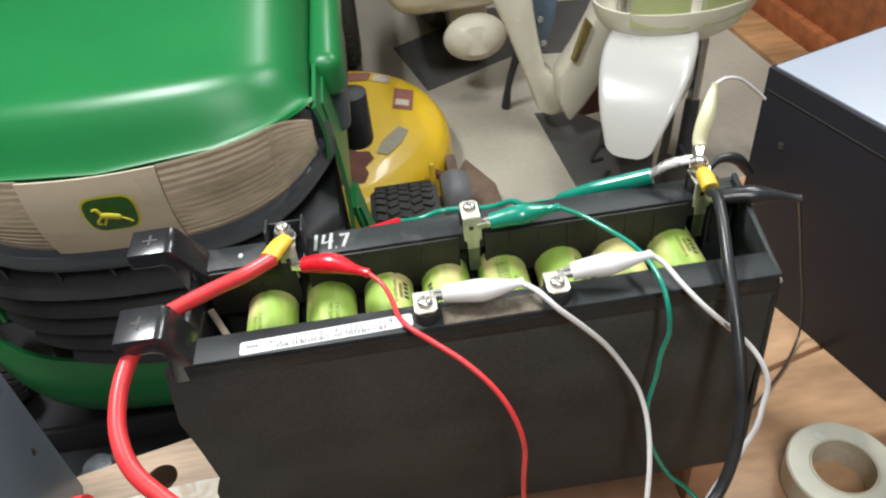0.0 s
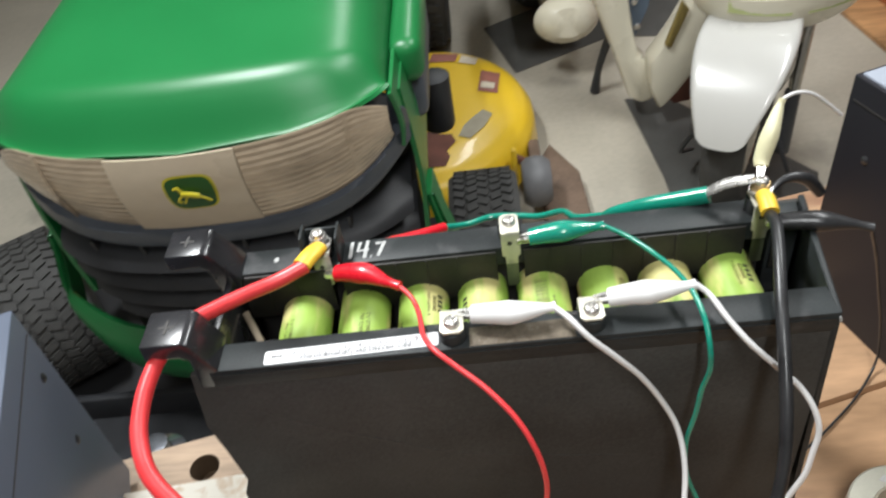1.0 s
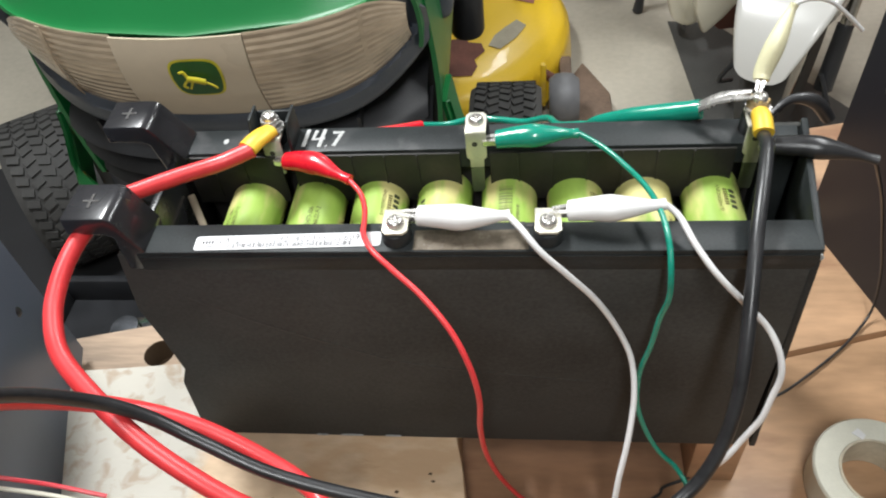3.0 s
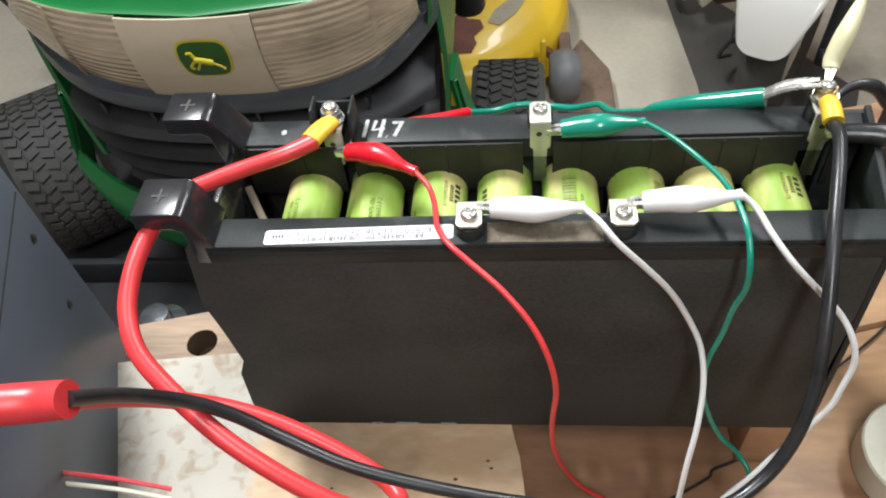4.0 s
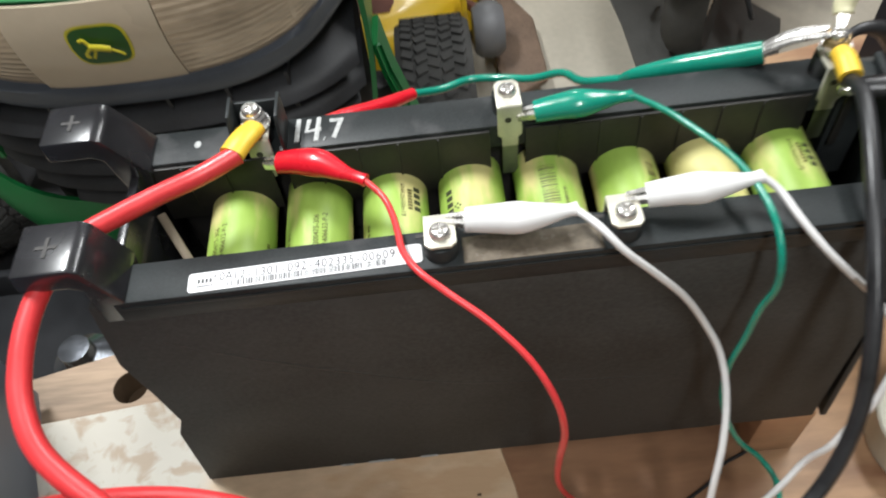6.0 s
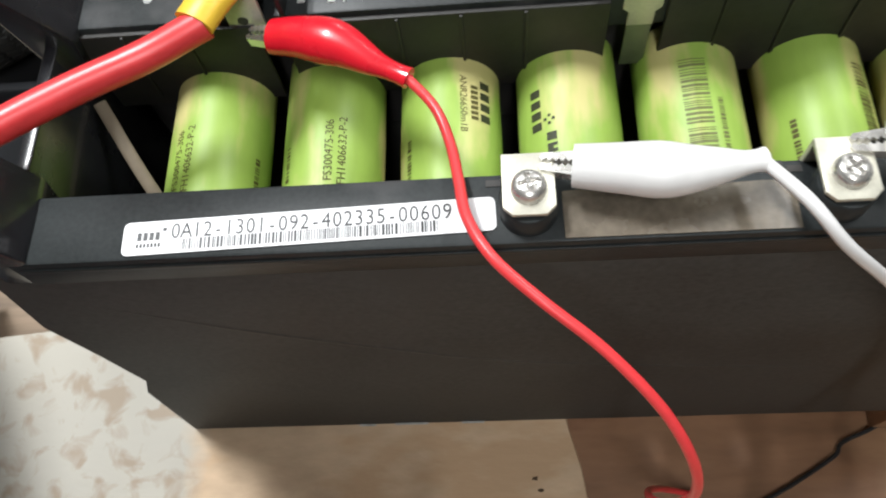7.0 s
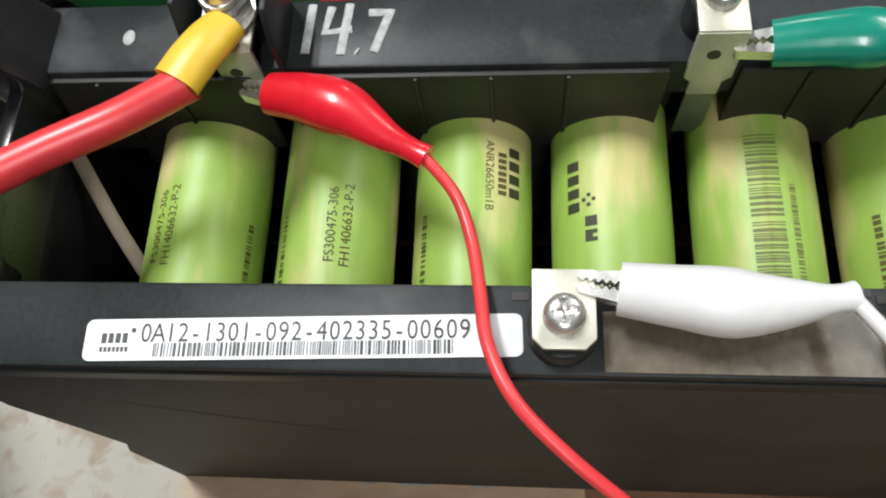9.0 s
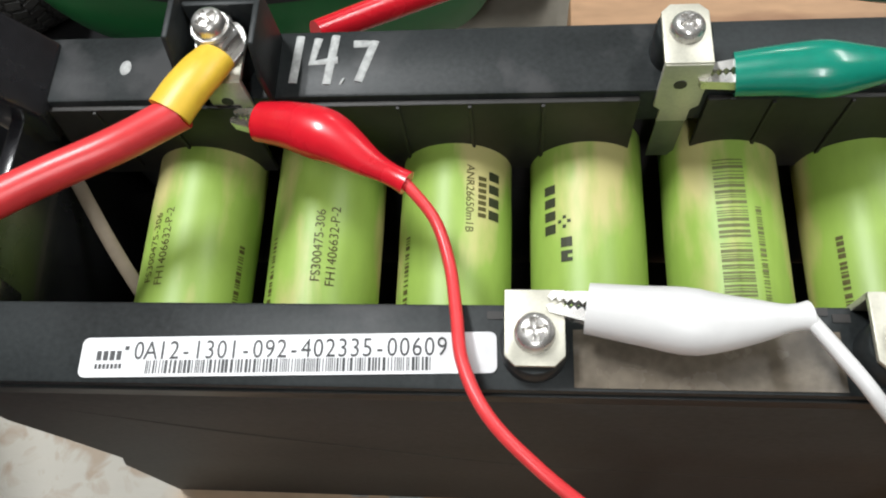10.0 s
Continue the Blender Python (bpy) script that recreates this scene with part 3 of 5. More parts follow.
def on_label(u, v):
    return (0.0307 + u * math.cos(turn) - v * math.sin(turn), 0.0052 + u * math.sin(turn) + v * math.cos(turn), RAIL_Z + 0.0005)


bm = bmesh.new()
hw, hh, rc = 0.0392, 0.0038, 0.0013
outline = []
for cx, cy, a0 in ((hw - rc, hh - rc, 0), (-hw + rc, hh - rc, 90), (-hw + rc, -hh + rc, 180), (hw - rc, -hh + rc, 270)):
    for k in range(5):
        a = radians(a0 + 22.5 * k)
        p = on_label(cx + rc * math.cos(a), cy + rc * math.sin(a))
        outline.append((p[0], p[1]))
serial = part("serial_label", prism(outline, "z", RAIL_Z + 0.0001, RAIL_Z + 0.0004), M_LABEL, module, "white printed serial label")
bm = bmesh.new()
for q, ch in enumerate("0A12-1301-092-402335-00609"):
    merged(lettering(ch, 0.0050, lambda u, v: on_label(u * 0.82 - 0.0278 + 0.002285 * q, v + 0.0010)), bm)
part("printing", bm, M_PRINT, serial, smooth=False)
part("printing", code_bars(lambda u, v: on_label(u + 0.0006, v - 0.0019), 0.0535, -0.0013, 0.0012, 2, 92), M_PRINT, serial, smooth=False)
bm = bmesh.new()
for q in range(4):
    quad_on(on_label, -0.0360 + 0.0013 * q, -0.0351 + 0.0013 * q, -0.0006, 0.0012, bm, 1)
for q in range(7):
    quad_on(on_label, -0.0361 + 0.00078 * q, -0.0356 + 0.00078 * q, -0.0022, -0.0013, bm, 1)
quad_on(on_label, -0.0306, -0.0298, 0.0013, 0.0021, bm, 1)
part("printing", bm, M_PRINT, serial, smooth=False)

# figures written by hand on the back rail, and a paint dot
bm = bmesh.new()
z = RAIL_Z + 0.0001
for line in ([(0.0262, 0.0765), (0.0256, 0.0645)], [(0.0303, 0.0758), (0.0293, 0.0695), (0.0350, 0.0702)], [(0.0341, 0.0765), (0.0330, 0.0640)],
             [(0.0362, 0.0648), (0.0366, 0.0646)], [(0.0382, 0.0742), (0.0410, 0.0742), (0.0428, 0.0748), (0.0398, 0.0645)]):
    tube([(x, y, z) for x, y in line], 0.00094, 8, 1 if len(line) > 2 else 2, 0.3, bm)
part("handwriting", bm, M_CHALK, module, "white hand-painted figures 14.7")
part("paint_dot", lathe([(0, 0.0004), (0.0012, 0.0003), (0.0016, 0)], 14, Matrix.Translation((-0.0128, 0.0695, RAIL_Z - 0.0001)) @ Matrix.Diagonal((0.9, 1.3, 1, 1))), M_CHALK, module, "white paint dot")

def hook(y0, y1, dx):
    """A raised cable guide at a rail's end, open underneath."""
    o = [(-0.061 + dx, 0.1700), (-0.0425 + dx, 0.1700), (-0.0395 + dx, 0.1685), (-0.029, 0.1502), (-0.031, 0.139), (-0.040, 0.139), (-0.0425 + dx, 0.1585), (-0.046 + dx, 0.1605), (-0.0605 + dx, 0.1605), (-0.0615 + dx, 0.1615)]
    g = part("cable_guide", prism(o, "y", y0, y1, 0.0011), M_GUIDE, module, "glossy black cable guide with a plus sign")
    yc, xc = (y0 + y1) / 2, -0.051 + dx
    part("plus_sign", box(xc - 0.0035, xc + 0.0035, yc - 0.0006, yc + 0.0006, 0.1699, 0.1703), M_DARK, g)
    part("plus_sign", box(xc - 0.0006, xc + 0.0006, yc - 0.004, yc + 0.004, 0.1699, 0.17035), M_DARK, g)


hook(-0.0005, 0.0205, 0.003)
hook(0.057, 0.0765, -0.001)


def screw(x, y, z, r=0.0034, spin=20, parent=None):
    """A pan-head screw with a cross recess sunk into its head."""
    own = bmesh.new()
    rings, n = [], 48
    for k in range(1, 17):
        q = k / 16
        ring = []
        for i in range(n):
            a = 2 * math.pi * i / n
            u, v = r * q * math.cos(a), r * q * math.sin(a)
            h = 0.0022 * (1 - q ** 4) ** 0.5 if q < 1 else 0.0
            arm = min(abs(u), abs(v)) < r * 0.13 and q < 0.62
            h -= (0.0013 * (1 - 0.8 * q) if arm else 0.0)
            ring.append(own.verts.new((u, v, h + 0.0006)))
        rings.append(ring)
    own.faces.new(rings[0])
    for p, q in zip(rings, rings[1:]):
        for i in range(n):
            own.faces.new((p[i], p[(i + 1) % n], q[(i + 1) % n], q[i]))
    foot = [own.verts.new((v.co.x, v.co.y, 0.0)) for v in rings[-1]]
    for i in range(n):
        own.faces.new((rings[-1][i], rings[-1][(i + 1) % n], foot[(i + 1) % n], foot[i]))
    own.faces.new(foot[::-1])
    bmesh.ops.recalc_face_normals(own, faces=own.faces[:])
    bmesh.ops.transform(own, matrix=Matrix.Translation((x, y, z)) @ Matrix.Rotation(radians(spin), 4, "Z"), verts=own.verts[:])
    return part("screw", own, M_STEEL, parent, "cross-head steel screw", angle=30)


def bracket_plate(x, w, y0, y1, ztop, zlow, leg_y, hole_z):
    """An angle bracket: flat top with clipped corners and a leg turned down at leg_y."""
    c, hw = 0.0018, w / 2
    near_is_leg = abs(leg_y - y0) < abs(leg_y - y1)
    if near_is_leg:
        o = [(x - hw, y0), (x + hw, y0), (x + hw, y1 - c), (x + hw - c, y1), (x - hw + c, y1), (x - hw, y1 - c)]
    else:
        o = [(x - hw + c, y0), (x + hw - c, y0), (x + hw, y0 + c), (x + hw, y1), (x - hw, y1), (x - hw, y0 + c)]
    b = part("terminal_bracket", prism(o, "z", ztop - 0.0012, ztop, 0.0002), M_NICKEL, module, "nickel-plated angle bracket")
    s = 1 if near_is_leg else -1
    a, d = (leg_y, leg_y + 0.0012) if near_is_leg else (leg_y - 0.0012, leg_y)
    part("leg", prism([(x - hw, ztop - 0.0004), (x + hw, ztop - 0.0004), (x + hw, zlow + 0.006), (x + hw - 0.0015, zlow + 0.0045), (x + hw - 0.0015, zlow), (x - hw + 0.0015, zlow), (x - hw + 0.0015, zlow + 0.0045), (x - hw, zlow + 0.006)], "y", a, d, 0.0002), M_NICKEL, b)
    if near_is_leg:
        part("hole", lathe([(0, 0.0), (0.0013, 0.0), (0.0013, 0.0003), (0, 0.0003)], 16, Matrix.Translation((x - 0.0006, leg_y - 0.0002, hole_z)) @ Matrix.Rotation(radians(-90), 4, "X")), M_DARK, b)
    return b


for x, spin in ((0.0765, 10), (0.1372, 30)):
    part("boss", lathe([(0, 0.0062), (0.0056, 0.0062), (0.0060, 0.0056), (0.0060, 0)], 28, Matrix.Translation((x, 0.0068, RAIL_Z - 0.0004))), M_BLACK, module)
    b = bracket_plate(x, 0.0104, 0.0022, 0.0158, 0.1575, 0.118, 0.0159, 0)
    screw(x, 0.0078, 0.1575, 0.0036, spin, b)
    part("slot", box(x - 0.0085, x - 0.0055, 0.0125, 0.0140, RAIL_Z - 0.0003, RAIL_Z + 0.0002), M_DARK, module)
part("slot", box(0.122, 0.128, 0.0137, 0.0152, RAIL_Z - 0.0003, RAIL_Z + 0.0002), M_DARK, module)
# thin sheet coloured with the rail's brown reflection
part("rail_sheen_patch", sheet(lambda u, v: (0.0835 + 0.046 * u, 0.0001 + 0.0105 * v + 0.0003 * math.sin(9 * u) * v, RAIL_Z + 0.0003), 8, 3, 0.0002), M_RAIL_SHEEN, module, "brownish reflection painted on the front rail")
for x, spin in ((0.1062, 35), (0.2262, 5)):
    part("boss", lathe([(0, 0.0085), (0.0052, 0.0085), (0.0056, 0.008), (0.0056, 0)], 28, Matrix.Translation((x, 0.0698, RAIL_Z - 0.0004))), M_BLACK, module)
    b = bracket_plate(x, 0.0092, 0.0606, 0.0745, 0.1598, 0.1392, 0.0603, 0.1530)
    part("tab", box(x - 0.0030, x + 0.0030, 0.0606, 0.0612, 0.1235, 0.1400, 0.0002), M_TAB, b, "dull weld tab under the bracket")
    screw(x, 0.0682, 0.1598, 0.0034, spin, b)
# first back terminal: guard walls, ring lug, nut, washer, screw
for x, y0, y1 in ((0.0028, 0.0625, 0.0765), (0.0208, 0.0605, 0.0765)):
    part("guard_wall", prism([(y0, RAIL_Z - 0.001), (y1, RAIL_Z - 0.001), (y1, 0.1655), (y0 + 0.003, 0.1655), (y0, 0.158)], "x", x, x + 0.0013, 0.0003), M_BLACK, module)
part("guard_wall", box(0.0041, 0.0208, 0.0755, 0.0768, RAIL_Z - 0.001, 0.1625, 0.0003), M_BLACK, module)
part("boss", lathe([(0, 0.006), (0.0055, 0.006), (0.0055, 0)], 24, Matrix.Translation((0.0115, 0.069, RAIL_Z - 0.0004))), M_BLACK, module)
b = bracket_plate(0.0125, 0.0088, 0.0606, 0.0735, 0.1572, 0.1372, 0.0603, 0.1500)

# ---- cables and leads ----
P = {
    "RED_CABLE": [(0.0076, 0.0515, 0.1605), (-0.0059, 0.045, 0.1585), (-0.0197, 0.0373, 0.1592), (-0.0325, 0.0286, 0.1604), (-0.0433, 0.0199, 0.1614), (-0.0508, 0.0085, 0.1603), (-0.0555, -0.0049, 0.1576), (-0.0571, -0.0194, 0.1541), (-0.0555, -0.0339, 0.1498), (-0.0488, -0.0481, 0.1445), (-0.0339, -0.061, 0.1363), (-0.0159, -0.0728, 0.1256), (0.0035, -0.0815, 0.1143), (0.0215, -0.0871, 0.1035), (0.0363, -0.0886, 0.0946), (0.0455, -0.0859, 0.0884), (0.0475, -0.0799, 0.085), (0.0418, -0.0725, 0.0846), (0.029, -0.065, 0.087), (0.0128, -0.0584, 0.0919), (-0.0044, -0.0536, 0.0989), (-0.0207, -0.052, 0.1073), (-0.0356, -0.0539, 0.1171), (-0.0484, -0.0585, 0.1283), (-0.0588, -0.0656, 0.1409), (-0.0671, -0.0749, 0.1551)],
    "WHITE_1": [(0.1217, 0.0113, 0.1576), (0.1268, 0.0004, 0.1616), (0.134, -0.0066, 0.1564), (0.1449, -0.0088, 0.1447), (0.1561, -0.0092, 0.1299), (0.1652, -0.0116, 0.1146), (0.1715, -0.0181, 0.1022), (0.1728, -0.0293, 0.091), (0.1705, -0.0421, 0.0782), (0.167, -0.0526, 0.0627), (0.165, -0.0605, 0.046), (0.1632, -0.0663, 0.0314), (0.1616, -0.0711, 0.0214)],
    "WHITE_2": [(0.1821, 0.0136, 0.161), (0.1874, 0.0094, 0.1578), (0.1922, -0.0010, 0.1540), (0.1998, -0.0098, 0.1470), (0.2106, -0.0145, 0.1362), (0.221, -0.0182, 0.1251), (0.2255, -0.0253, 0.1186), (0.2266, -0.0313, 0.1111), (0.2243, -0.0354, 0.1015), (0.2217, -0.0391, 0.0909), (0.2168, -0.0414, 0.0793), (0.2116, -0.0444, 0.0685), (0.207, -0.044, 0.055), (0.199, -0.049, 0.045), (0.189, -0.055, 0.038), (0.177, -0.065, 0.034), (0.167, -0.073, 0.03)],
    "RED_1": [(0.0512, 0.04, 0.1522), (0.0575, 0.0324, 0.1509), (0.0608, 0.0231, 0.1511), (0.0626, 0.0127, 0.1535), (0.0642, 0.0028, 0.1565), (0.0689, -0.0066, 0.158), (0.0775, -0.0148, 0.1562), (0.0892, -0.0233, 0.1505), (0.1002, -0.0331, 0.1419), (0.1071, -0.0414, 0.1301), (0.1101, -0.0457, 0.1135), (0.1093, -0.046, 0.0926), (0.1097, -0.0431, 0.0679), (0.1124, -0.0387, 0.0405), (0.1182, -0.0343, 0.012), (0.1284, -0.0317, -0.0143), (0.1419, -0.0327, -0.0284)],
    "GREEN_1": [(0.151, 0.061, 0.1577), (0.1613, 0.0511, 0.1575), (0.1698, 0.0382, 0.158), (0.1764, 0.0239, 0.1596), (0.1802, 0.009, 0.1604), (0.1817, -0.004, 0.1583), (0.1822, -0.0126, 0.1514), (0.1825, -0.0159, 0.1399), (0.1806, -0.0155, 0.1261), (0.1788, -0.0173, 0.1105), (0.1756, -0.0198, 0.0939), (0.1758, -0.0239, 0.0765), (0.1806, -0.0279, 0.0602), (0.1877, -0.0312, 0.0463), (0.1965, -0.0356, 0.0377), (0.2011, -0.046, 0.0335), (0.1962, -0.0643, 0.032)],
    "GREEN_2": [(0.1448, 0.1114, 0.121), (0.1392, 0.1304, 0.1103), (0.1266, 0.1404, 0.1), (0.1123, 0.1488, 0.0952), (0.0967, 0.152, 0.0937), (0.0822, 0.1464, 0.0945), (0.0683, 0.1386, 0.1007)],
    "RED_2": [(0.0683, 0.1386, 0.1007), (0.0535, 0.1259, 0.1071), (0.0378, 0.1141, 0.1137), (0.02, 0.1, 0.1208)],
    "BLACK_CABLE": [(0.226, 0.055, 0.16), (0.2242, 0.0419, 0.1652), (0.2199, 0.0242, 0.1641), (0.2152, 0.0048, 0.1585), (0.212, -0.0125, 0.1498), (0.2097, -0.0275, 0.1388), (0.2079, -0.04, 0.1252), (0.2053, -0.0503, 0.1108), (0.1998, -0.0596, 0.0968), (0.1899, -0.0688, 0.0855), (0.173, -0.0781, 0.08), (0.1465, -0.0817, 0.0804), (0.1104, -0.0817, 0.0861), (0.0695, -0.08, 0.0957), (0.0321, -0.076, 0.1068), (0.0059, -0.0694, 0.1177), (-0.011, -0.0656, 0.1281), (-0.0226, -0.0664, 0.1393), (-0.0313, -0.071, 0.1519), (-0.0386, -0.0781, 0.1661), (-0.0441, -0.0877, 0.1808)],
    "THIN": [(0.272, 0.048, 0.149), (0.298, 0.077, 0.1), (0.319, 0.095, 0.05), (0.333, 0.103, 0.01), (0.337, 0.101, -0.022), (0.32, 0.082, -0.028), (0.298, 0.063, -0.028), (0.275, 0.046, -0.028), (0.26, 0.039, -0.028), (0.236, 0.012, -0.028), (0.218, -0.006, -0.028), (0.201, -0.014, -0.028), (0.197, -0.019, -0.028), (0.18, -0.029, -0.028), (0.164, -0.037, -0.028), (0.142, -0.048, -0.028)],
    "HS": [(-0.047, -0.0858, 0.1772), (-0.055, -0.0878, 0.1790), (-0.067, -0.0905, 0.1815)],
    "PINK": [(-0.066, -0.063, 0.05), (-0.087, -0.063, 0.06), (-0.103, -0.065, 0.07), (-0.123, -0.067, 0.08)],
    "GREEN_BIG": [(0.2055, 0.079, 0.1546), (0.1937, 0.083, 0.1499), (0.1777, 0.0883, 0.1441), (0.1634, 0.0944, 0.137), (0.158, 0.0991, 0.131)],
    "WHITE_TOP": [(0.225, 0.07, 0.176), (0.226, 0.073, 0.179), (0.23, 0.078, 0.189), (0.234, 0.084, 0.197), (0.236, 0.086, 0.201), (0.244, 0.091, 0.2), (0.254, 0.096, 0.195), (0.265, 0.1, 0.185), (0.273, 0.102, 0.177)],
}

pos = thing("battery_cable", (0.005, 0.05, 0.16), "thick red rubber cable with yellow heat-shrink and a ring terminal", "cable")
part("ring_terminal", lathe([(0.0022, 0.0), (0.0054, 0.0), (0.0056, 0.0004), (0.0054, 0.0009), (0.0022, 0.0009)], 28, Matrix.Translation((0.0120, 0.0690, 0.1575)) @ Matrix.Diagonal((1, 1.15, 1, 1))), M_STEEL, pos, "tinned ring terminal")
part("tongue", tube([(0.0125, 0.066, 0.1582), (0.0115, 0.062, 0.160)], 0.0026, 10, 4, 0.4), M_STEEL, pos)
part("nut", lathe([(0, 0.0034), (0.0044, 0.0034), (0.005, 0.0028), (0.005, 0.0), (0, 0)], 6, Matrix.Translation((0.0118, 0.0695, 0.1585))), M_STEEL, pos, smooth=False)
part("lock_washer", lathe([(0, 0.0012), (0.0040, 0.0012), (0.0043, 0.0006), (0.0040, 0), (0, 0)], 14, Matrix.Translation((0.0115, 0.0697, 0.162))), M_STEEL, pos)
screw(0.0115, 0.0698, 0.1631, 0.0035, 40, pos)
part("heat_shrink", tube([(0.0125, 0.0645, 0.1600), (0.0105, 0.060, 0.1612), (0.0080, 0.0555, 0.1615), (0.0055, 0.0508, 0.1612)], [0.0044, 0.0049, 0.0050, 0.0050], 20, 5, 0.66), M_YELLOW, pos, "yellow crimped heat-shrink")
part("cable", tube(P["RED_CABLE"], 0.0037, 18, 6), M_RED, pos)

neg = thing("battery_cable", (0.22, 0.03, 0.16), "thick black rubber cable with yellow heat-shrink and a ring terminal", "cable")
part("ring_terminal", lathe([(0.0022, 0.0), (0.0054, 0.0), (0.0054, 0.0009), (0.0022, 0.0009)], 28, Matrix.Translation((0.2262, 0.0685, 0.1628))), M_STEEL, neg)
part("nut", lathe([(0, 0.0034), (0.0044, 0.0034), (0.005, 0.0028), (0.005, 0.0), (0, 0)], 6, Matrix.Translation((0.2262, 0.0692, 0.1637))), M_BRASS, neg, smooth=False)
screw(0.2262, 0.0692, 0.167, 0.0033, 15, neg)
part("heat_shrink", tube([(0.2262, 0.0650, 0.1635), (0.2262, 0.060, 0.1632), (0.2258, 0.053, 0.1620)], [0.0037, 0.0042, 0.0042], 18, 5, 0.9), M_YELLOW, neg, "yellow heat-shrink")
part("cable", tube(P["BLACK_CABLE"], 0.0027, 16, 6), M_CABLE, neg)
part("sleeve", tube([P["BLACK_CABLE"][-1]] + P["HS"][1:], [0.0062, 0.0066, 0.0066], 16, 5), M_RED, neg, "loose red heat-shrink sleeve")

pink = thing("wire", (-0.08, -0.06, 0.06), "thin red wire beside a grey one", "wire")
part("strand", tube(P["PINK"], 0.0011, 8, 5), M_PINK, pink)
part("strand", tube([(x, y - 0.004, zz - 0.002) for x, y, zz in P["PINK"]], 0.0011, 8, 5), M_TAPE, pink)


def lead(label, material, mouth, way, wire_points, wire_r, size=1.0, wire_mat=None, roll=0.0, flat=0.85):
    """A test lead: toothed jaws, a vinyl boot and its wire. mouth: where the boot opens; way: points on to the boot's end."""
    t = thing("test_lead", mouth, label, "test lead", "alligator test leads")
    radii = [r * size for r in (0.0045, 0.0047, 0.0049, 0.0051, 0.0053, 0.0056, 0.0058, 0.0057, 0.0052, 0.0046, 0.0040, 0.0034, 0.0028, 0.0024, 0.0023, 0.0026)]
    part("boot", tube([mouth] + list(way), radii, 24, 8, flat), material, t)
    d = (Vector(way[0]) - Vector(mouth)).normalized()
    side = d.cross(Vector((0, 0, 1))).normalized()
    up = side.cross(d)
    side, up = side * math.cos(roll) + up * math.sin(roll), up * math.cos(roll) - side * math.sin(roll)
    base = Vector(mouth)
    frame_m = Matrix((d, side, up)).transposed().to_4x4()
    for s in (1, -1):
        # a jaw: tapered channel with five teeth
        o = [(0.003, s * 0.0031), (-0.0062, s * 0.0019), (-0.0068, s * 0.0009)]
        for k in range(5):
            o += [(-0.0060 + 0.0013 * k, s * 0.0002), (-0.0054 + 0.0013 * k, s * 0.0009)]
        o += [(0.003, s * 0.0009)]
        part("jaw", prism([(a * size, b * size) for a, b in o], "z", -0.0013 * size, 0.0013 * size, 0.0, m=Matrix.Translation(base) @ frame_m), M_STEEL, t, smooth=False)
    part("wire", tube(wire_points, wire_r, 10, 6), wire_mat or material, t)
    return t


lead("white vinyl alligator clip lead on a front terminal", M_WHITE, (0.0855, 0.0125, 0.1572), [(0.095, 0.0110, 0.1580), (0.105, 0.0098, 0.1585), (0.115, 0.0103, 0.1585), (0.122, 0.0113, 0.1580)], P["WHITE_1"], 0.0013)
lead("white vinyl alligator clip lead on a front terminal", M_WHITE, (0.1452, 0.0135, 0.1580), [(0.155, 0.0125, 0.1600), (0.164, 0.0118, 0.1610), (0.174, 0.0124, 0.1612), (0.182, 0.0135, 0.1610)], P["WHITE_2"], 0.0013)
lead("red vinyl alligator clip lead on a back terminal", M_RED_GLOSS, (0.0195, 0.0555, 0.1495), [(0.027, 0.0535, 0.1510), (0.036, 0.0495, 0.1525), (0.044, 0.0440, 0.1525), (0.052, 0.0395, 0.1520)], P["RED_1"], 0.0012, 0.98, M_RED)
lead("green vinyl alligator clip lead on a back terminal", M_TEAL, (0.1155, 0.0612, 0.1548), [(0.125, 0.0608, 0.1565), (0.134, 0.0602, 0.1575), (0.143, 0.0605, 0.1578), (0.151, 0.0610, 0.1575)], P["GREEN_1"], 0.0012)
lead("black vinyl alligator clip lead on an end terminal", M_CABLE, (0.2330, 0.0570, 0.1520), [(0.243, 0.0550, 0.1530), (0.252, 0.0530, 0.1530), (0.262, 0.0510, 0.1520), (0.2725, 0.0485, 0.1500)], P["THIN"], 0.0008, 0.95, M_CABLE)
lead("yellowed white alligator clip lead standing on a terminal", M_IVORY, P["WHITE_TOP"][0], P["WHITE_TOP"][1:5], P["WHITE_TOP"][4:], 0.0009, 0.72, M_WHITE, flat=1.0)
gb = P["GREEN_BIG"]
big = thing("test_lead", gb[0], "green vinyl clip lead with long bare jaws behind the battery", "test lead", "alligator test leads")
part("boot", tube([gb[0], gb[1], gb[2], gb[3], gb[4]], [0.0044, 0.0046, 0.0042, 0.0030, 0.0020], 18, 6), M_TEAL, big)
for s in (1, -1):
    part("jaw", tube([(gb[0][0] - 0.003, gb[0][1], gb[0][2]), (0.213, 0.0765 + 0.0015 * s, 0.1625), (0.2235, 0.0705 + 0.002 * s, 0.1685)], [0.003, 0.0022, 0.0012], 8, 5, 0.55), M_STEEL, big)
part("wire", tube([gb[4]] + P["GREEN_2"], 0.0020, 10, 6), M_TEAL, big)
part("sleeve", tube(P["RED_2"], [0.0030, 0.0036, 0.0040, 0.0036], 12, 5), M_RED_GLOSS, big, "red vinyl boot of the lead's other end")
part("rope", tube([(0.236, 0.085, 0.142), (0.247, 0.092, 0.148), (0.259, 0.094, 0.146), (0.268, 0.093, 0.136)], [0.0014, 0.002, 0.0035, 0.003], 12, 6), M_CABLE, big, "coiled dark cord")


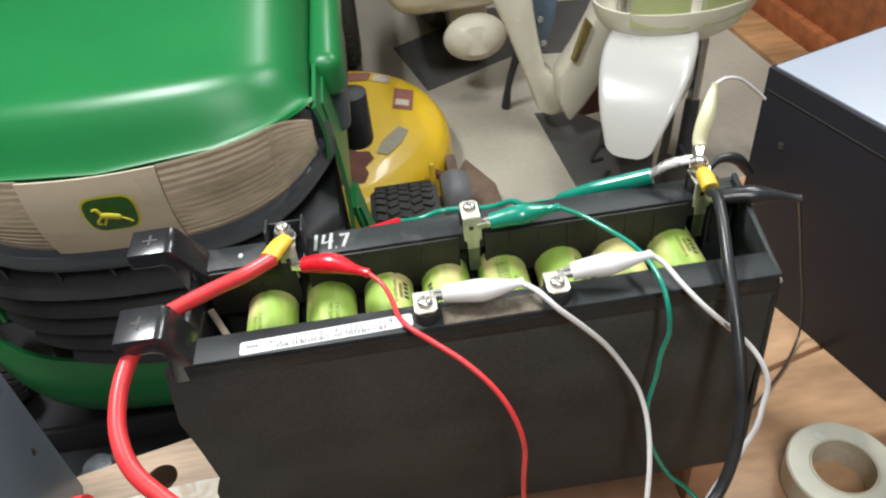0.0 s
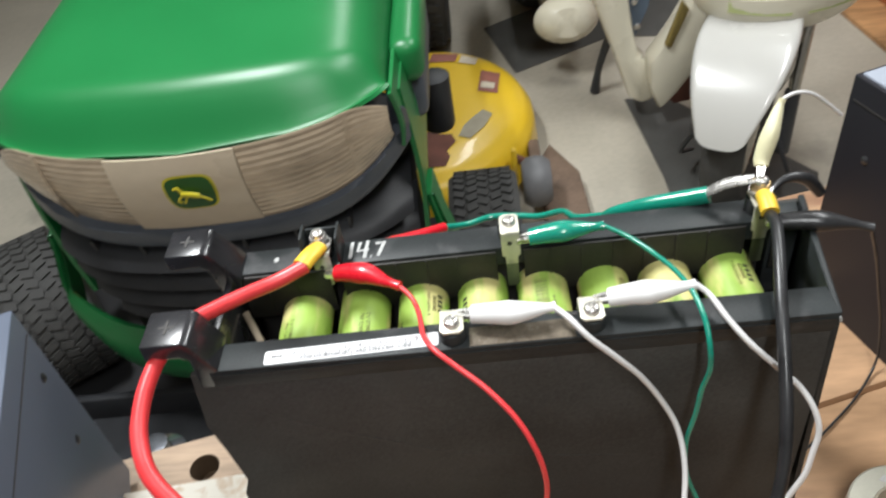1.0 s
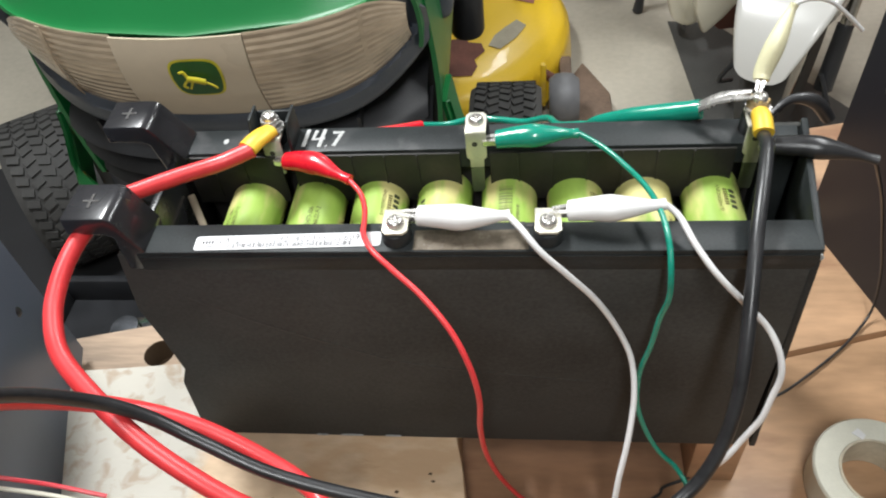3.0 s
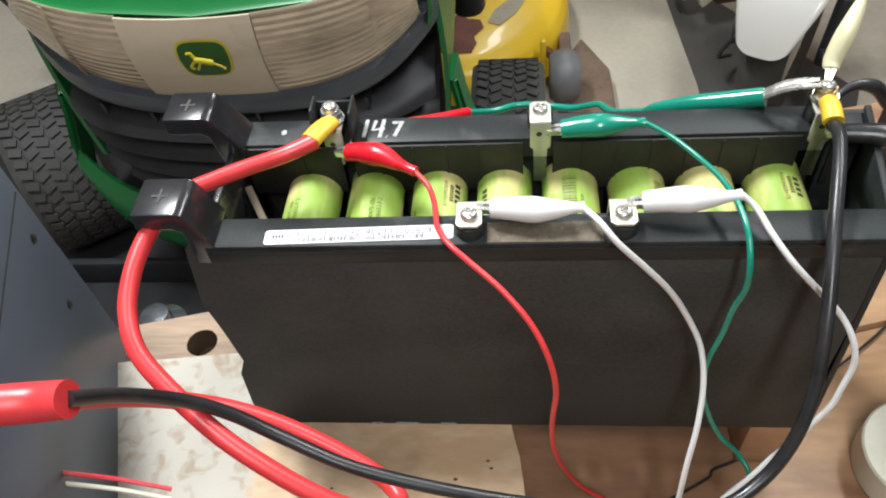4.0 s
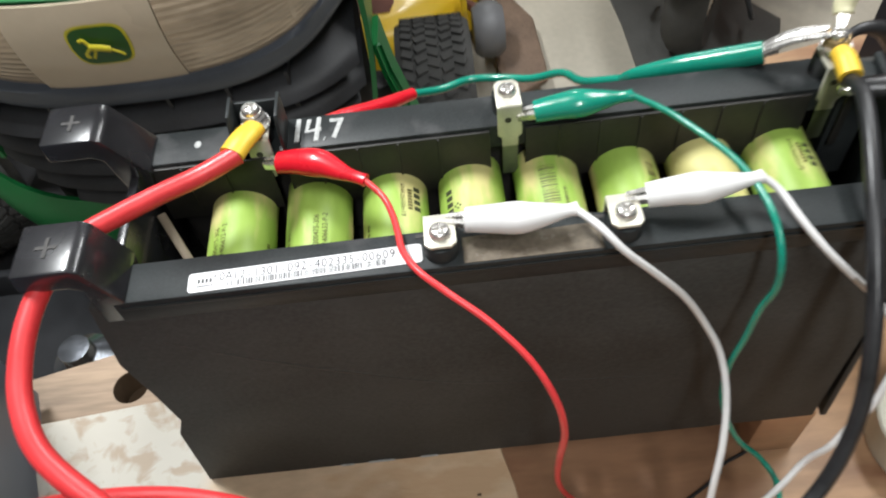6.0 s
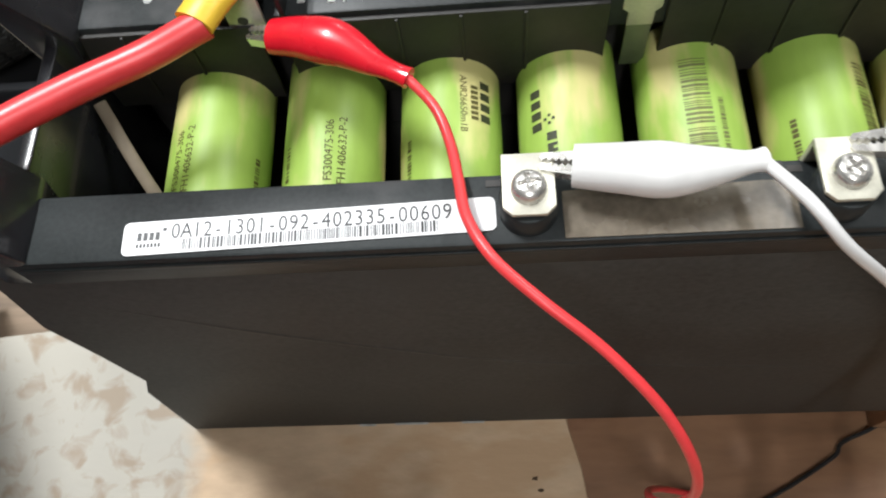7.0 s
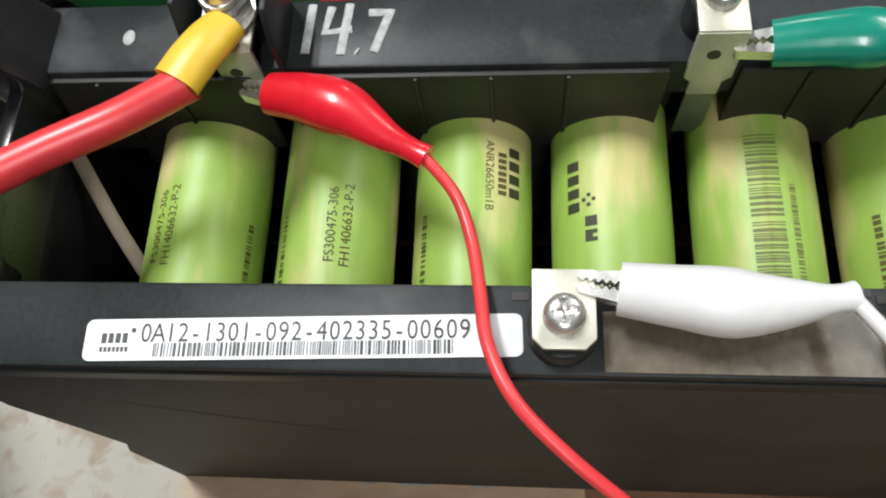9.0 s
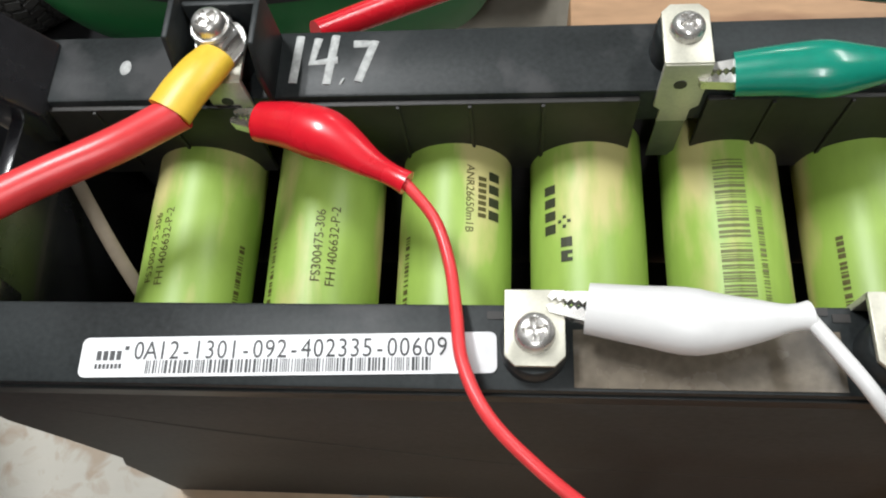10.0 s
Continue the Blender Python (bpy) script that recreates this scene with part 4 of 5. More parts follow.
# ---- instrument cases and tape ----
def case(name, corner, yaw, sx, sy, z0, z1, material, label, screws):
    """A folded metal case; corner: its back corner beside the battery, sx and sy its width and depth."""
    m = Matrix.Translation((corner[0], corner[1], 0)) @ Matrix.Rotation(radians(yaw), 4, "Z")
    c = thing(name, (corner[0], corner[1], z0), label, "metal case")
    x0, x1 = min(0, sx), max(0, sx)
    part("shell", box(x0, x1, -sy, 0, z0, z1, 0.0012, m=m), material, c)
    part("cover_seam", box(x0 - 0.0006, x1 + 0.0006, -sy + 0.004, -0.004, z1 - 0.0155, z1 - 0.0150, m=m), M_DARK, c)
    # thin sheet carrying the top's pale reflection as colour
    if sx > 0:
        part("top_reflection", box(x0 + 0.003, x1 - 0.003, -sy + 0.003, -0.003, z1 - 0.001, z1 + 0.0012, 0.0005, m=m), M_CASE_TOP, c, "top face paled to show its blue-grey reflection")
    for y, z in screws:
        part("screw", lathe([(0, 0.0012), (0.002, 0.001), (0.0030, 0)], 14, m @ Matrix.Translation((0, y, z)) @ Matrix.Rotation(radians(-90 if sx > 0 else 90), 4, "Y")), M_CABLE, c, "small black screw")
    return c


case("instrument_case", (-0.1480, 0.0530), 19, -0.30, 0.42, 0.0, 0.1500, M_CASE, "blue-grey painted metal instrument case on the bench", [(-0.030, 0.075), (-0.018, 0.115)])
case("instrument_case", (0.3195, 0.1850), 18, 0.34, 0.40, PLANK_Z, 0.1460, M_CASE_R, "charcoal metal instrument case, side shade and top reflection in its colours", [(-0.024, 0.098)])

roll_m = Matrix.Translation((0.3055, -0.0120, PLANK_Z))
tape = thing("tape_roll", (0.304, -0.009, PLANK_Z), "roll of off-white tape lying on the brown plank", "tape roll")
prof = [(0.0190, 0.0005), (0.0300, 0.0), (0.0312, 0.001), (0.0315, 0.0205), (0.0305, 0.0217), (0.0200, 0.0219), (0.0190, 0.0213), (0.0190, 0.0005)]
part("tape", lathe(prof, 56, roll_m), M_TAPE, tape)
part("core", lathe([(0.0188, 0.0003), (0.0188, 0.0214), (0.0176, 0.0216), (0.0174, 0.0003), (0.0188, 0.0003)], 48, roll_m), M_TAPE_CORE, tape, "cardboard core")
part("torn_end", prism([(-0.004, 0.0), (0.0, 0.003), (0.003, -0.001), (0.001, -0.004)], "z", 0.0217, 0.0221, m=roll_m @ Matrix.Translation((-0.004, 0.022, 0))), M_WHITE, tape)

# ---- the lawn tractor ----
MX, MY = -0.335, 0.672


def front_y(x):
    """The bowed plan of the tractor's nose."""
    u = abs(x - MX) / 0.33
    return MY + 0.035 * u ** 2 + 0.085 * u ** 6


mower = thing("lawn_tractor", (MX, 1.2, FLOOR_Z), "green lawn tractor with a worn yellow mowing deck", "lawn tractor")


def hood(u, v):
    v = v ** 1.8
    a = math.pi * (1 - u)
    n = 0.22
    c, s = math.cos(a), math.sin(a)
    hx = math.copysign(abs(c) ** n, c)
    hz = abs(s) ** n
    w = (0.318 if hx < 0 else 0.300) - 0.01 * v
    x = MX + (w - 0.050 * hz ** 3 * (1 - (1 - min(1, v * 10)) ** 2)) * hx
    rise = -0.158 + 0.066 * (1 - (1 - min(1, v * 11)) ** 2.2) + 0.075 * v
    base = -0.20
    nose = (1 - min(1, v * 13)) ** 2
    lip = -0.158 + 0.030 * (hx ** 2)
    z = base + (rise - base) * hz if abs(hx) < 2 else 0
    z = z * (1 - nose) + (lip - 0.012) * nose
    y = front_y(x) - 0.012 + 1.0 * v + 0.012 * nose
    return (x, y, z)


part("hood", sheet(hood, 56, 40, 0.006), M_GREEN, mower, "glossy green hood", angle=60)


def lens_edge(x):
    """Top and bottom of the headlight band at x, rounded off at its ends."""
    u = abs(x - MX) / 0.30
    e = max(0.0, (u - 0.78) / 0.22) ** 2
    return -0.168 + 0.031 * u * u - 0.042 * e, -0.310 + 0.080 * u ** 3 + 0.004 * e


def band(x0, x1, out, lift_top=0.0, lift_low=0.0, rib=0.0):
    def f(u, v):
        x = x0 + (x1 - x0) * u
        t, l = lens_edge(x)
        t, l = t + lift_top, l + lift_low
        bulge = 0.012 * math.sin(math.pi * v) + rib * math.sin(v * 2 * math.pi * 13)
        return (x, front_y(x) - out - bulge + 0.022 * v, t + (l - t) * v)
    return f


part("headlight", sheet(band(MX - 0.302, MX - 0.108, 0.004, rib=0.0005), 24, 78, 0.004), M_LENS, mower, "hazy plastic headlight lens")
part("headlight", sheet(band(MX + 0.082, MX + 0.292, 0.004, rib=0.0005), 24, 78, 0.004), M_LENS, mower, "hazy plastic headlight lens")
part("lamp_panel", sheet(band(MX - 0.107, MX + 0.081, 0.006), 16, 12, 0.004), M_LENS_MID, mower, "frosted centre panel between the headlights")
for x in (MX - 0.215, MX + 0.235):
    part("reflector_rib", sheet(band(x, x + 0.006, 0.0075), 2, 12, 0.002), M_LENS, mower)


def bezel(u, v):
    """A plastic band set behind the lenses, proud below them and round their ends, rolled under at its foot."""
    s = 2 * u - 1
    x = MX + (0.334 if s < 0 else 0.318) * math.copysign(abs(s) ** 0.8, s)
    t = -0.172 + 0.032 * abs(s) ** 1.6
    t -= 0.055 * max(0.0, (abs(s) - 0.86) / 0.14)
    low = -0.362 + 0.100 * abs(s) ** 2.6
    edge = MX + max(-0.30, min(0.30, x - MX))
    lens_top, lens_low = lens_edge(edge)
    z = t + (low - t) * v
    down = (lens_top - z) / (lens_top - lens_low)
    outside = max(0.0, min(1.0, max((down - 0.93) / 0.12, (abs(x - MX) - 0.292) / 0.02)))
    roll = max(0.0, (v - 0.88) / 0.12)
    return (x, front_y(x) + 0.022 * min(1.2, down) + 0.012 - 0.030 * outside + 0.030 * roll ** 2.2, z)


part("bezel", sheet(bezel, 64, 24, 0.006), M_BEZEL, mower, "dark grey plastic bezel")
# louvred grille: sloping blades with a rolled lip, and upright dividers
for k in range(5):
    z0 = -0.352 - 0.052 * k
    w = 0.300 + 0.010 * k - 0.008 * k * k

    def blade(u, v, z0=z0, w=w, k=k):
        x = MX + w * (2 * u - 1)
        sag = -0.02 * (1 - ((x - MX) / w) ** 2)
        lip = max(0.0, 1 - v / 0.22)
        return (x, front_y(x) + 0.006 + 0.011 * k + 0.085 * v + 0.004 * lip ** 2, z0 - 0.022 + 0.050 * v ** 1.2 - 0.010 * lip ** 2 + sag)
    part("grille_slat", sheet(blade, 30, 10, 0.004), M_MOWER_BLACK, mower)
for q in (-0.225, -0.14, -0.055, 0.03, 0.115, 0.20):
    part("grille_divider", sheet(lambda u, v: (MX + q, front_y(MX + q) + 0.020 + 0.075 * u + 0.045 * v, -0.345 - 0.235 * v), 4, 8, 0.005), M_MOWER_BLACK, mower)
part("grille_back", sheet(lambda u, v: (MX + 0.30 * (2 * u - 1), front_y(MX + 0.30 * (2 * u - 1)) + 0.10, -0.28 - 0.36 * v), 20, 4, 0.01), M_DARK, mower)


def lower_shell(u, v):
    """The green cowling: a U round the grille, deepest under it, rolled at both edges."""
    s = math.sin(math.pi * (u - 0.5))
    q = math.sqrt(max(0.0, 1 - abs(s) ** 9))
    grow = min(1.0, q / 0.4)
    outer_x, outer_z = (0.335 + 0.062 * grow) * s, -0.36 - 0.440 * q ** 0.7
    s2 = math.copysign(abs(s) ** 1.35, s)
    inner_x, inner_z = (0.326 + 0.038 * grow) * s2, -0.38 - 0.225 * q ** 0.7
    x = MX + inner_x + (outer_x - inner_x) * v
    z = inner_z + (outer_z - inner_z) * v
    return (x, 0.735 + 0.05 * abs(s) ** 3 - 0.030 * math.sin(math.pi * v) + 0.05 * v, z)


part("lower_shell", sheet(lower_shell, 84, 12, 0.010), M_GREEN, mower, "green lower cowling round the grille")
part("hood_flank", sheet(lambda u, v: (MX + 0.298 + 0.014 * math.sin(math.pi * (0.15 + 0.6 * v)), front_y(MX + 0.29) - 0.004 + 0.30 * u + 0.02 * v, -0.150 - 0.105 * v), 14, 12, 0.006), M_GREEN, mower, "green flank of the hood")
for s in (1, -1):
    part("side_panel", sheet(lambda u, v: (MX + s * (0.312 + 0.012 * math.sin(math.pi * v)), front_y(MX + 0.3) + 0.03 + 0.55 * u, -0.17 - 0.34 * v * (1 - 0.35 * u)), 14, 10, 0.008), M_GREEN, mower, "green side panel")
part("side_vent", box(MX + 0.292, MX + 0.346, 0.86, 1.30, -0.215, -0.140, 0.022, 4), M_GREEN, mower, "raised green side vent")
part("vent_box", box(MX + 0.282, MX + 0.340, 0.890, 1.22, -0.300, -0.216, 0.018, 3), M_BEZEL, mower, "dark grey plastic box under the vent")
part("muffler", lathe([(0, 0.0), (0.034, 0.0), (0.038, 0.01), (0.038, 0.13), (0, 0.14)], 28, Matrix.Translation((-0.012, 1.30, -0.58))), M_MOWER_BLACK, mower, "black round housing")


def wheel(x, y, r, w, parent, rows, hub, yaw=0):
    """A tyre with block tread, and its rim."""
    m = Matrix.Translation((x, y, FLOOR_Z + r)) @ Matrix.Rotation(radians(yaw), 4, "Z") @ Matrix.Rotation(radians(90), 4, "Y")
    t = part("wheel", lathe([(hub, -w * 0.30), (r * 0.72, -w * 0.46), (r * 0.90, -w * 0.5), (r * 0.955, -w * 0.40), (r * 0.965, 0), (r * 0.955, w * 0.40), (r * 0.90, w * 0.5), (r * 0.72, w * 0.46), (hub, w * 0.30)], 48, m), M_TYRE, parent, "black treaded tyre")
    part("rim", lathe([(0, -w * 0.18), (hub * 0.9, -w * 0.2), (hub * 1.02, -w * 0.31), (hub * 1.02, w * 0.31), (hub * 0.9, w * 0.2), (0, w * 0.18)], 32, m), M_DECK, t, "yellow wheel rim")
    tread = bmesh.new()
    n = 44
    for k in range(n):
        for q in range(rows):
            a = 2 * math.pi * (k + 0.5 * (q % 2)) / n
            p = -w * 0.42 + w * 0.84 * (q + 0.5) / rows
            mm = m @ Matrix.Rotation(a, 4, "Z") @ Matrix.Translation((r * 0.965, 0, p)) @ Matrix.Rotation(radians(22 if q % 2 else -22), 4, "X")
            bmesh.ops.create_cube(tread, size=1, matrix=mm @ Matrix.Diagonal((r * 0.05, 2 * math.pi * r / n * 0.60, w * 0.84 / rows * 0.86, 1)))
    part("tread", tread, M_TYRE, t, smooth=False)
    return t


wheel(0.075, 1.08, 0.168, 0.150, mower, 5, 0.09)
wheel(-0.925, 1.00, 0.178, 0.165, mower, 5, 0.085, 34)
wheel(-0.12, 2.42, 0.29, 0.24, mower, 5, 0.13)
wheel(-0.62, 2.42, 0.29, 0.24, mower, 5, 0.13)
part("axle", box(-0.87, 0.03, 1.06, 1.12, -0.77, -0.70, 0.01), M_MOWER_BLACK, mower)
# added dark block: the nose's underside and the shade beneath it
part("underbody", box(MX - 0.33, MX + 0.26, 0.86, 1.0, -0.86, -0.60, 0.03, 3), M_DARK, mower)
part("frame_rail", box(MX - 0.14, MX + 0.14, 0.86, 2.5, -0.66, -0.54, 0.01), M_MOWER_BLACK, mower)
part("rear_body", box(MX - 0.30, MX + 0.30, 1.75, 2.75, -0.45, -0.12, 0.06, 3), M_GREEN, mower)
M_CHUTE = mat("dusty_brown_steel", (0.150, 0.100, 0.070), 0.8, dark=0.6, light=1.4, scale=14, fine=200, bump=0.3)
# mowing deck: domed shell with a rolled skirt
DX, DY, DZ = -0.105, 1.66, -0.74


def deck(u, v):
    a = 2 * math.pi * u
    r = (0.06, 0.17, 0.235, 0.285, 0.318, 0.336, 0.341, 0.343)
    h = (0.0, 0.0, -0.004, -0.012, -0.028, -0.055, -0.10, -0.135)
    f = v * 7
    k = min(6, int(f))
    e = f - k
    rr, hh = r[k] * (1 - e) + r[k + 1] * e, h[k] * (1 - e) + h[k + 1] * e
    return (DX + rr * math.cos(a), DY + rr * 1.13 * math.sin(a), DZ + hh)


md = part("mowing_deck", sheet(deck, 64, 21), M_DECK, mower, "yellow steel deck, rusty and scuffed")
part("deck_body", box(MX - 0.5, DX, DY - 0.33, DY + 0.36, -0.86, DZ - 0.002, 0.03, 3), M_DECK, mower)


def deck_patch(outline, m, name, label, lift=0.002):
    own = bmesh.new()
    cx, cy = sum(x for x, y in outline) / len(outline), sum(y for x, y in outline) / len(outline)

    def up(x, y):
        rr = math.hypot(x - DX, (y - DY) / 1.13)
        r = (0.0, 0.17, 0.235, 0.285, 0.318, 0.336, 0.341, 0.343, 9)
        h = (0.0, 0.0, -0.004, -0.012, -0.028, -0.055, -0.10, -0.135, -0.135)
        k = max(i for i in range(8) if r[i] <= rr)
        e = (rr - r[k]) / (r[k + 1] - r[k])
        return (x, y, DZ + h[k] * (1 - e) + h[k + 1] * e + lift)
    n = len(outline)
    rings = [[own.verts.new(up(cx + (x - cx) * f, cy + (y - cy) * f)) for x, y in outline] for f in (0.25, 0.5, 0.75, 1.0)]
    own.faces.new(rings[0])
    for a, b in zip(rings, rings[1:]):
        for i in range(n):
            own.faces.new((a[i], a[(i + 1) % n], b[(i + 1) % n], b[i]))
    bmesh.ops.recalc_face_normals(own, faces=own.faces[:])
    return part(name, own, m, md, label)


rng = random.Random(11)
rust_edge = [(-0.20, 1.50), (-0.05, 1.52), (-0.03, 1.50), (0.005, 1.495), (0.01, 1.46), (-0.008, 1.43), (0.0, 1.40), (-0.02, 1.375), (-0.06, 1.362), (-0.20, 1.38)]
deck_patch([(x + rng.uniform(-0.006, 0.006), y + rng.uniform(-0.006, 0.006)) for x, y in rust_edge], M_RUST, "rust_patch", "brown rust patch")
deck_patch([(0.02, 1.485), (0.05, 1.47), (0.09, 1.52), (0.115, 1.575), (0.09, 1.60), (0.06, 1.565), (0.035, 1.53)], M_SCUFF, "scuff", "bare grey scuff", 0.003)
deck_patch([(0.08, 1.70), (0.135, 1.68), (0.15, 1.80), (0.095, 1.82)], M_STICKER, "sticker", "faded warning sticker", 0.003)
deck_patch([(0.088, 1.715), (0.127, 1.70), (0.132, 1.735), (0.094, 1.75)], M_STICKER_W, "sticker", "white part of a faded sticker", 0.005)
deck_patch([(-0.06, 1.90), (0.02, 1.89), (0.03, 1.95), (-0.05, 1.965)], M_STICKER, "sticker", "faded warning sticker", 0.003)
deck_patch([(0.03, 1.88), (0.08, 1.86), (0.09, 1.92), (0.04, 1.94)], M_STICKER_W, "sticker", "white faded sticker", 0.003)
part("deck_bracket", prism([(1.36, -0.84), (1.38, -0.84), (1.40, -0.735), (1.385, -0.735)], "x", 0.150, 0.164, 0.002), M_DECK, mower, "bent yellow bracket")
part("gauge_wheel", lathe([(0, -0.035), (0.05, -0.035), (0.062, -0.02), (0.065, 0.0), (0.062, 0.02), (0.05, 0.035), (0, 0.035)], 28, Matrix.Translation((0.205, 1.30, -0.775)) @ Matrix.Rotation(radians(90), 4, "Y")), M_GREY_WHEEL, mower, "grey deck gauge wheel")
part("wheel_arm", tube([(0.205, 1.30, -0.775), (0.20, 1.36, -0.775), (0.16, 1.43, -0.79)], 0.012, 8), M_RUST, mower)
part("discharge_chute", prism([(0.215, 1.48), (0.265, 1.58), (0.33, 1.44), (0.335, 1.22), (0.26, 1.17), (0.22, 1.26)], "z", -0.885, -0.862, 0.006), M_CHUTE, mower, "brown rusty discharge chute")
for x0, x1, y0, y1 in ((0.20, 0.23, 1.42, 1.52),):
    part("chute_hinge", box(x0, x1, y0, y1, -0.87, -0.80, 0.006), M_CHUTE, mower)

# shield-shaped badge with a plain emblem
def on_nose(u, v):
    x = MX + 0.002 + u
    t, l = lens_edge(x)
    w = (t - (-0.229 + v)) / (t - l)
    return (x, front_y(x) - 0.006 - 0.012 * math.sin(math.pi * w) + 0.022 * w - 0.0045, -0.229 + v)


def badge_face(grow, lift):
    own = bmesh.new()
    rim = []
    for k in range(32):
        a = 2 * math.pi * k / 32
        c, s = math.cos(a), math.sin(a)
        u, v = 0.0385 * math.copysign(abs(c) ** 0.5, c), 0.0325 * math.copysign(abs(s) ** 0.5, s)
        u *= 1 - 0.10 * (v < 0) * abs(v) / 0.03
        rim.append((u * grow, v * grow))
    ctr = own.verts.new(on_nose(0, 0))
    loops = [[own.verts.new(on_nose(u * f, v * f)) for u, v in rim] for f in (0.5, 1)]
    for k in range(32):
        j = (k + 1) % 32
        own.faces.new((ctr, loops[0][k], loops[0][j]))
        own.faces.new((loops[0][k], loops[1][k], loops[1][j], loops[0][j]))
    for v in own.verts:
        v.co.y -= lift
    bmesh.ops.recalc_face_normals(own, faces=own.faces[:])
    return own


badge = part("badge", badge_face(1.0, 0.001), M_BADGE_Y, mower, "green and yellow shield badge")
part("field", badge_face(0.91, 0.002), M_BADGE_G, badge)
bm = bmesh.new()
for line, r in (([(-0.012, 0.004), (0.0, 0.002), (0.013, -0.002)], 0.0052), ([(-0.010, 0.005), (-0.015, 0.016)], 0.0028), ([(-0.015, 0.016), (-0.021, 0.014)], 0.0022),
                ([(-0.012, 0.002), (-0.020, -0.008), (-0.015, -0.011)], 0.0019), ([(0.012, -0.002), (0.022, -0.008), (0.027, -0.013)], 0.0021), ([(-0.006, -0.002), (-0.012, -0.013)], 0.0017)):
    tube([(x, y - 0.0035, z) for x, y, z in (on_nose(u, v) for u, v in line)], r, 8, 3, 1.0, bm)
for v in bm.verts:
    v.co.y = (v.co.y - MY) * 0.45 + MY - 0.0125
part("emblem", bm, M_BADGE_Y, badge, "plain yellow emblem")

# ---- the scooter ----
scooter = thing("motor_scooter", (0.62, 1.7, FLOOR_Z), "cream and white motor scooter parked on its stand", "scooter")
steer = Matrix.Translation((0.714, 1.372, FLOOR_Z)) @ Matrix.Rotation(radians(-30), 4, "Z")


def spart(name, bm, m, label="", parent=scooter, place=steer, **kw):
    bmesh.ops.transform(bm, matrix=place, verts=bm.verts[:])
    return part(name, bm, m, parent, label, **kw)


def swheel(place, r, w):
    m = Matrix.Translation((0, 0, r)) @ Matrix.Rotation(radians(90), 4, "Y")
    t = spart("wheel", lathe([(r * 0.6, -w * 0.35), (r * 0.85, -w * 0.5), (r * 0.96, -w * 0.3), (r, 0), (r * 0.96, w * 0.3), (r * 0.85, w * 0.5), (r * 0.6, w * 0.35)], 40, m), M_TYRE, "black scooter tyre", place=place)
    spart("rim", lathe([(0, -w * 0.2), (r * 0.55, -w * 0.25), (r * 0.62, -w * 0.36), (r * 0.62, w * 0.36), (r * 0.55, w * 0.25), (0, w * 0.2)], 28, m), M_CHROME, parent=t, place=place)


swheel(steer, 0.205, 0.095)
swheel(Matrix.Translation((0.30, 2.62, FLOOR_Z)) @ Matrix.Rotation(radians(18), 4, "Z"), 0.205, 0.105)


def fender(u, v):
    """A deep rounded guard over the front wheel, flat-crowned with turned-down sides."""
    a = radians(20 + 24 * abs(2 * u - 1) ** 3 * (1 - v) + 88 * v)
    s = 2 * u - 1
    side = max(0.0, abs(s) - 0.55) / 0.45
    r = (0.262 + 0.012 * v) * (1 - 0.34 * side ** 1.6)
    w = 0.040 + 0.066 * math.sin(math.pi * min(1, 0.08 + 0.75 * v))
    x = w * math.copysign(min(1, abs(s) / 0.62) ** 0.85, s) * (1 - 0.06 * side)
    return (x, -r * math.cos(a), 0.205 + r * math.sin(a) + 0.03 * v)


spart("front_fender", sheet(fender, 30, 26, 0.004), M_PEARL, "glossy white front fender", angle=75)
for s in (1, -1):
    spart("fork_leg", rod((0.100 * s, 0.01, 0.20), (0.100 * s, 0.11, 0.56), 0.014), M_CHROME, "dull metal fork leg")
    spart("fork_boot", rod((0.100 * s, 0.0, 0.15), (0.100 * s, 0.035, 0.30), 0.021, 0.018), M_MOWER_BLACK)
    spart("brake_hose", tube([(0.09 * s, -0.02, 0.20), (0.13 * s, -0.03, 0.12), (0.12 * s, 0.05, 0.07)], 0.006, 8), M_MOWER_BLACK)


def front_shield(u, v):
    a, e = 2 * math.pi * u, math.pi * 0.5 * v
    return (0.780 + 0.200 * math.cos(a) * math.sin(e), 1.44 + 0.13 * math.sin(a) * math.sin(e), -0.38 - 0.125 * math.cos(e))


part("front_shield", sheet(front_shield, 36, 12, 0.006), M_CREAM, scooter, "cream front shield")
for x0, x1 in ((0.648, 0.768), (0.800, 0.905)):
    part("indicator", sheet(lambda u, v: (x0 + (x1 - x0) * u, 1.335 + 0.6 * (x0 + (x1 - x0) * u - 0.78) ** 2 * 3 - 0.035 * (1 - v) * 0, -0.335 - 0.085 * v * (1 - 2.2 * abs(x0 + (x1 - x0) * u - 0.78) ** 1.5)), 10, 6, 0.02), M_LAMP_GREEN, scooter, "pale green lens")
part("steering_column", box(0.72, 0.84, 1.42, 1.56, -0.36, -0.10, 0.03, 3), M_CREAM, scooter)
# the open step-through frame: two broad arms that meet low down
left_arm = [(0.350, -0.40), (0.492, -0.40), (0.500, -0.50), (0.515, -0.60), (0.537, -0.705), (0.560, -0.72), (0.590, -0.85), (0.555, -0.865), (0.515, -0.84), (0.470, -0.70), (0.435, -0.60), (0.395, -0.49)]
right_arm = [(0.690, -0.42), (0.800, -0.42), (0.762, -0.575), (0.712, -0.69), (0.640, -0.80), (0.592, -0.856), (0.560, -0.78), (0.556, -0.70), (0.610, -0.62), (0.660, -0.52)]
part("frame_arm", prism(left_arm, "y", 1.72, 1.80, 0.016), M_CREAM, scooter, "cream step-through frame arm")
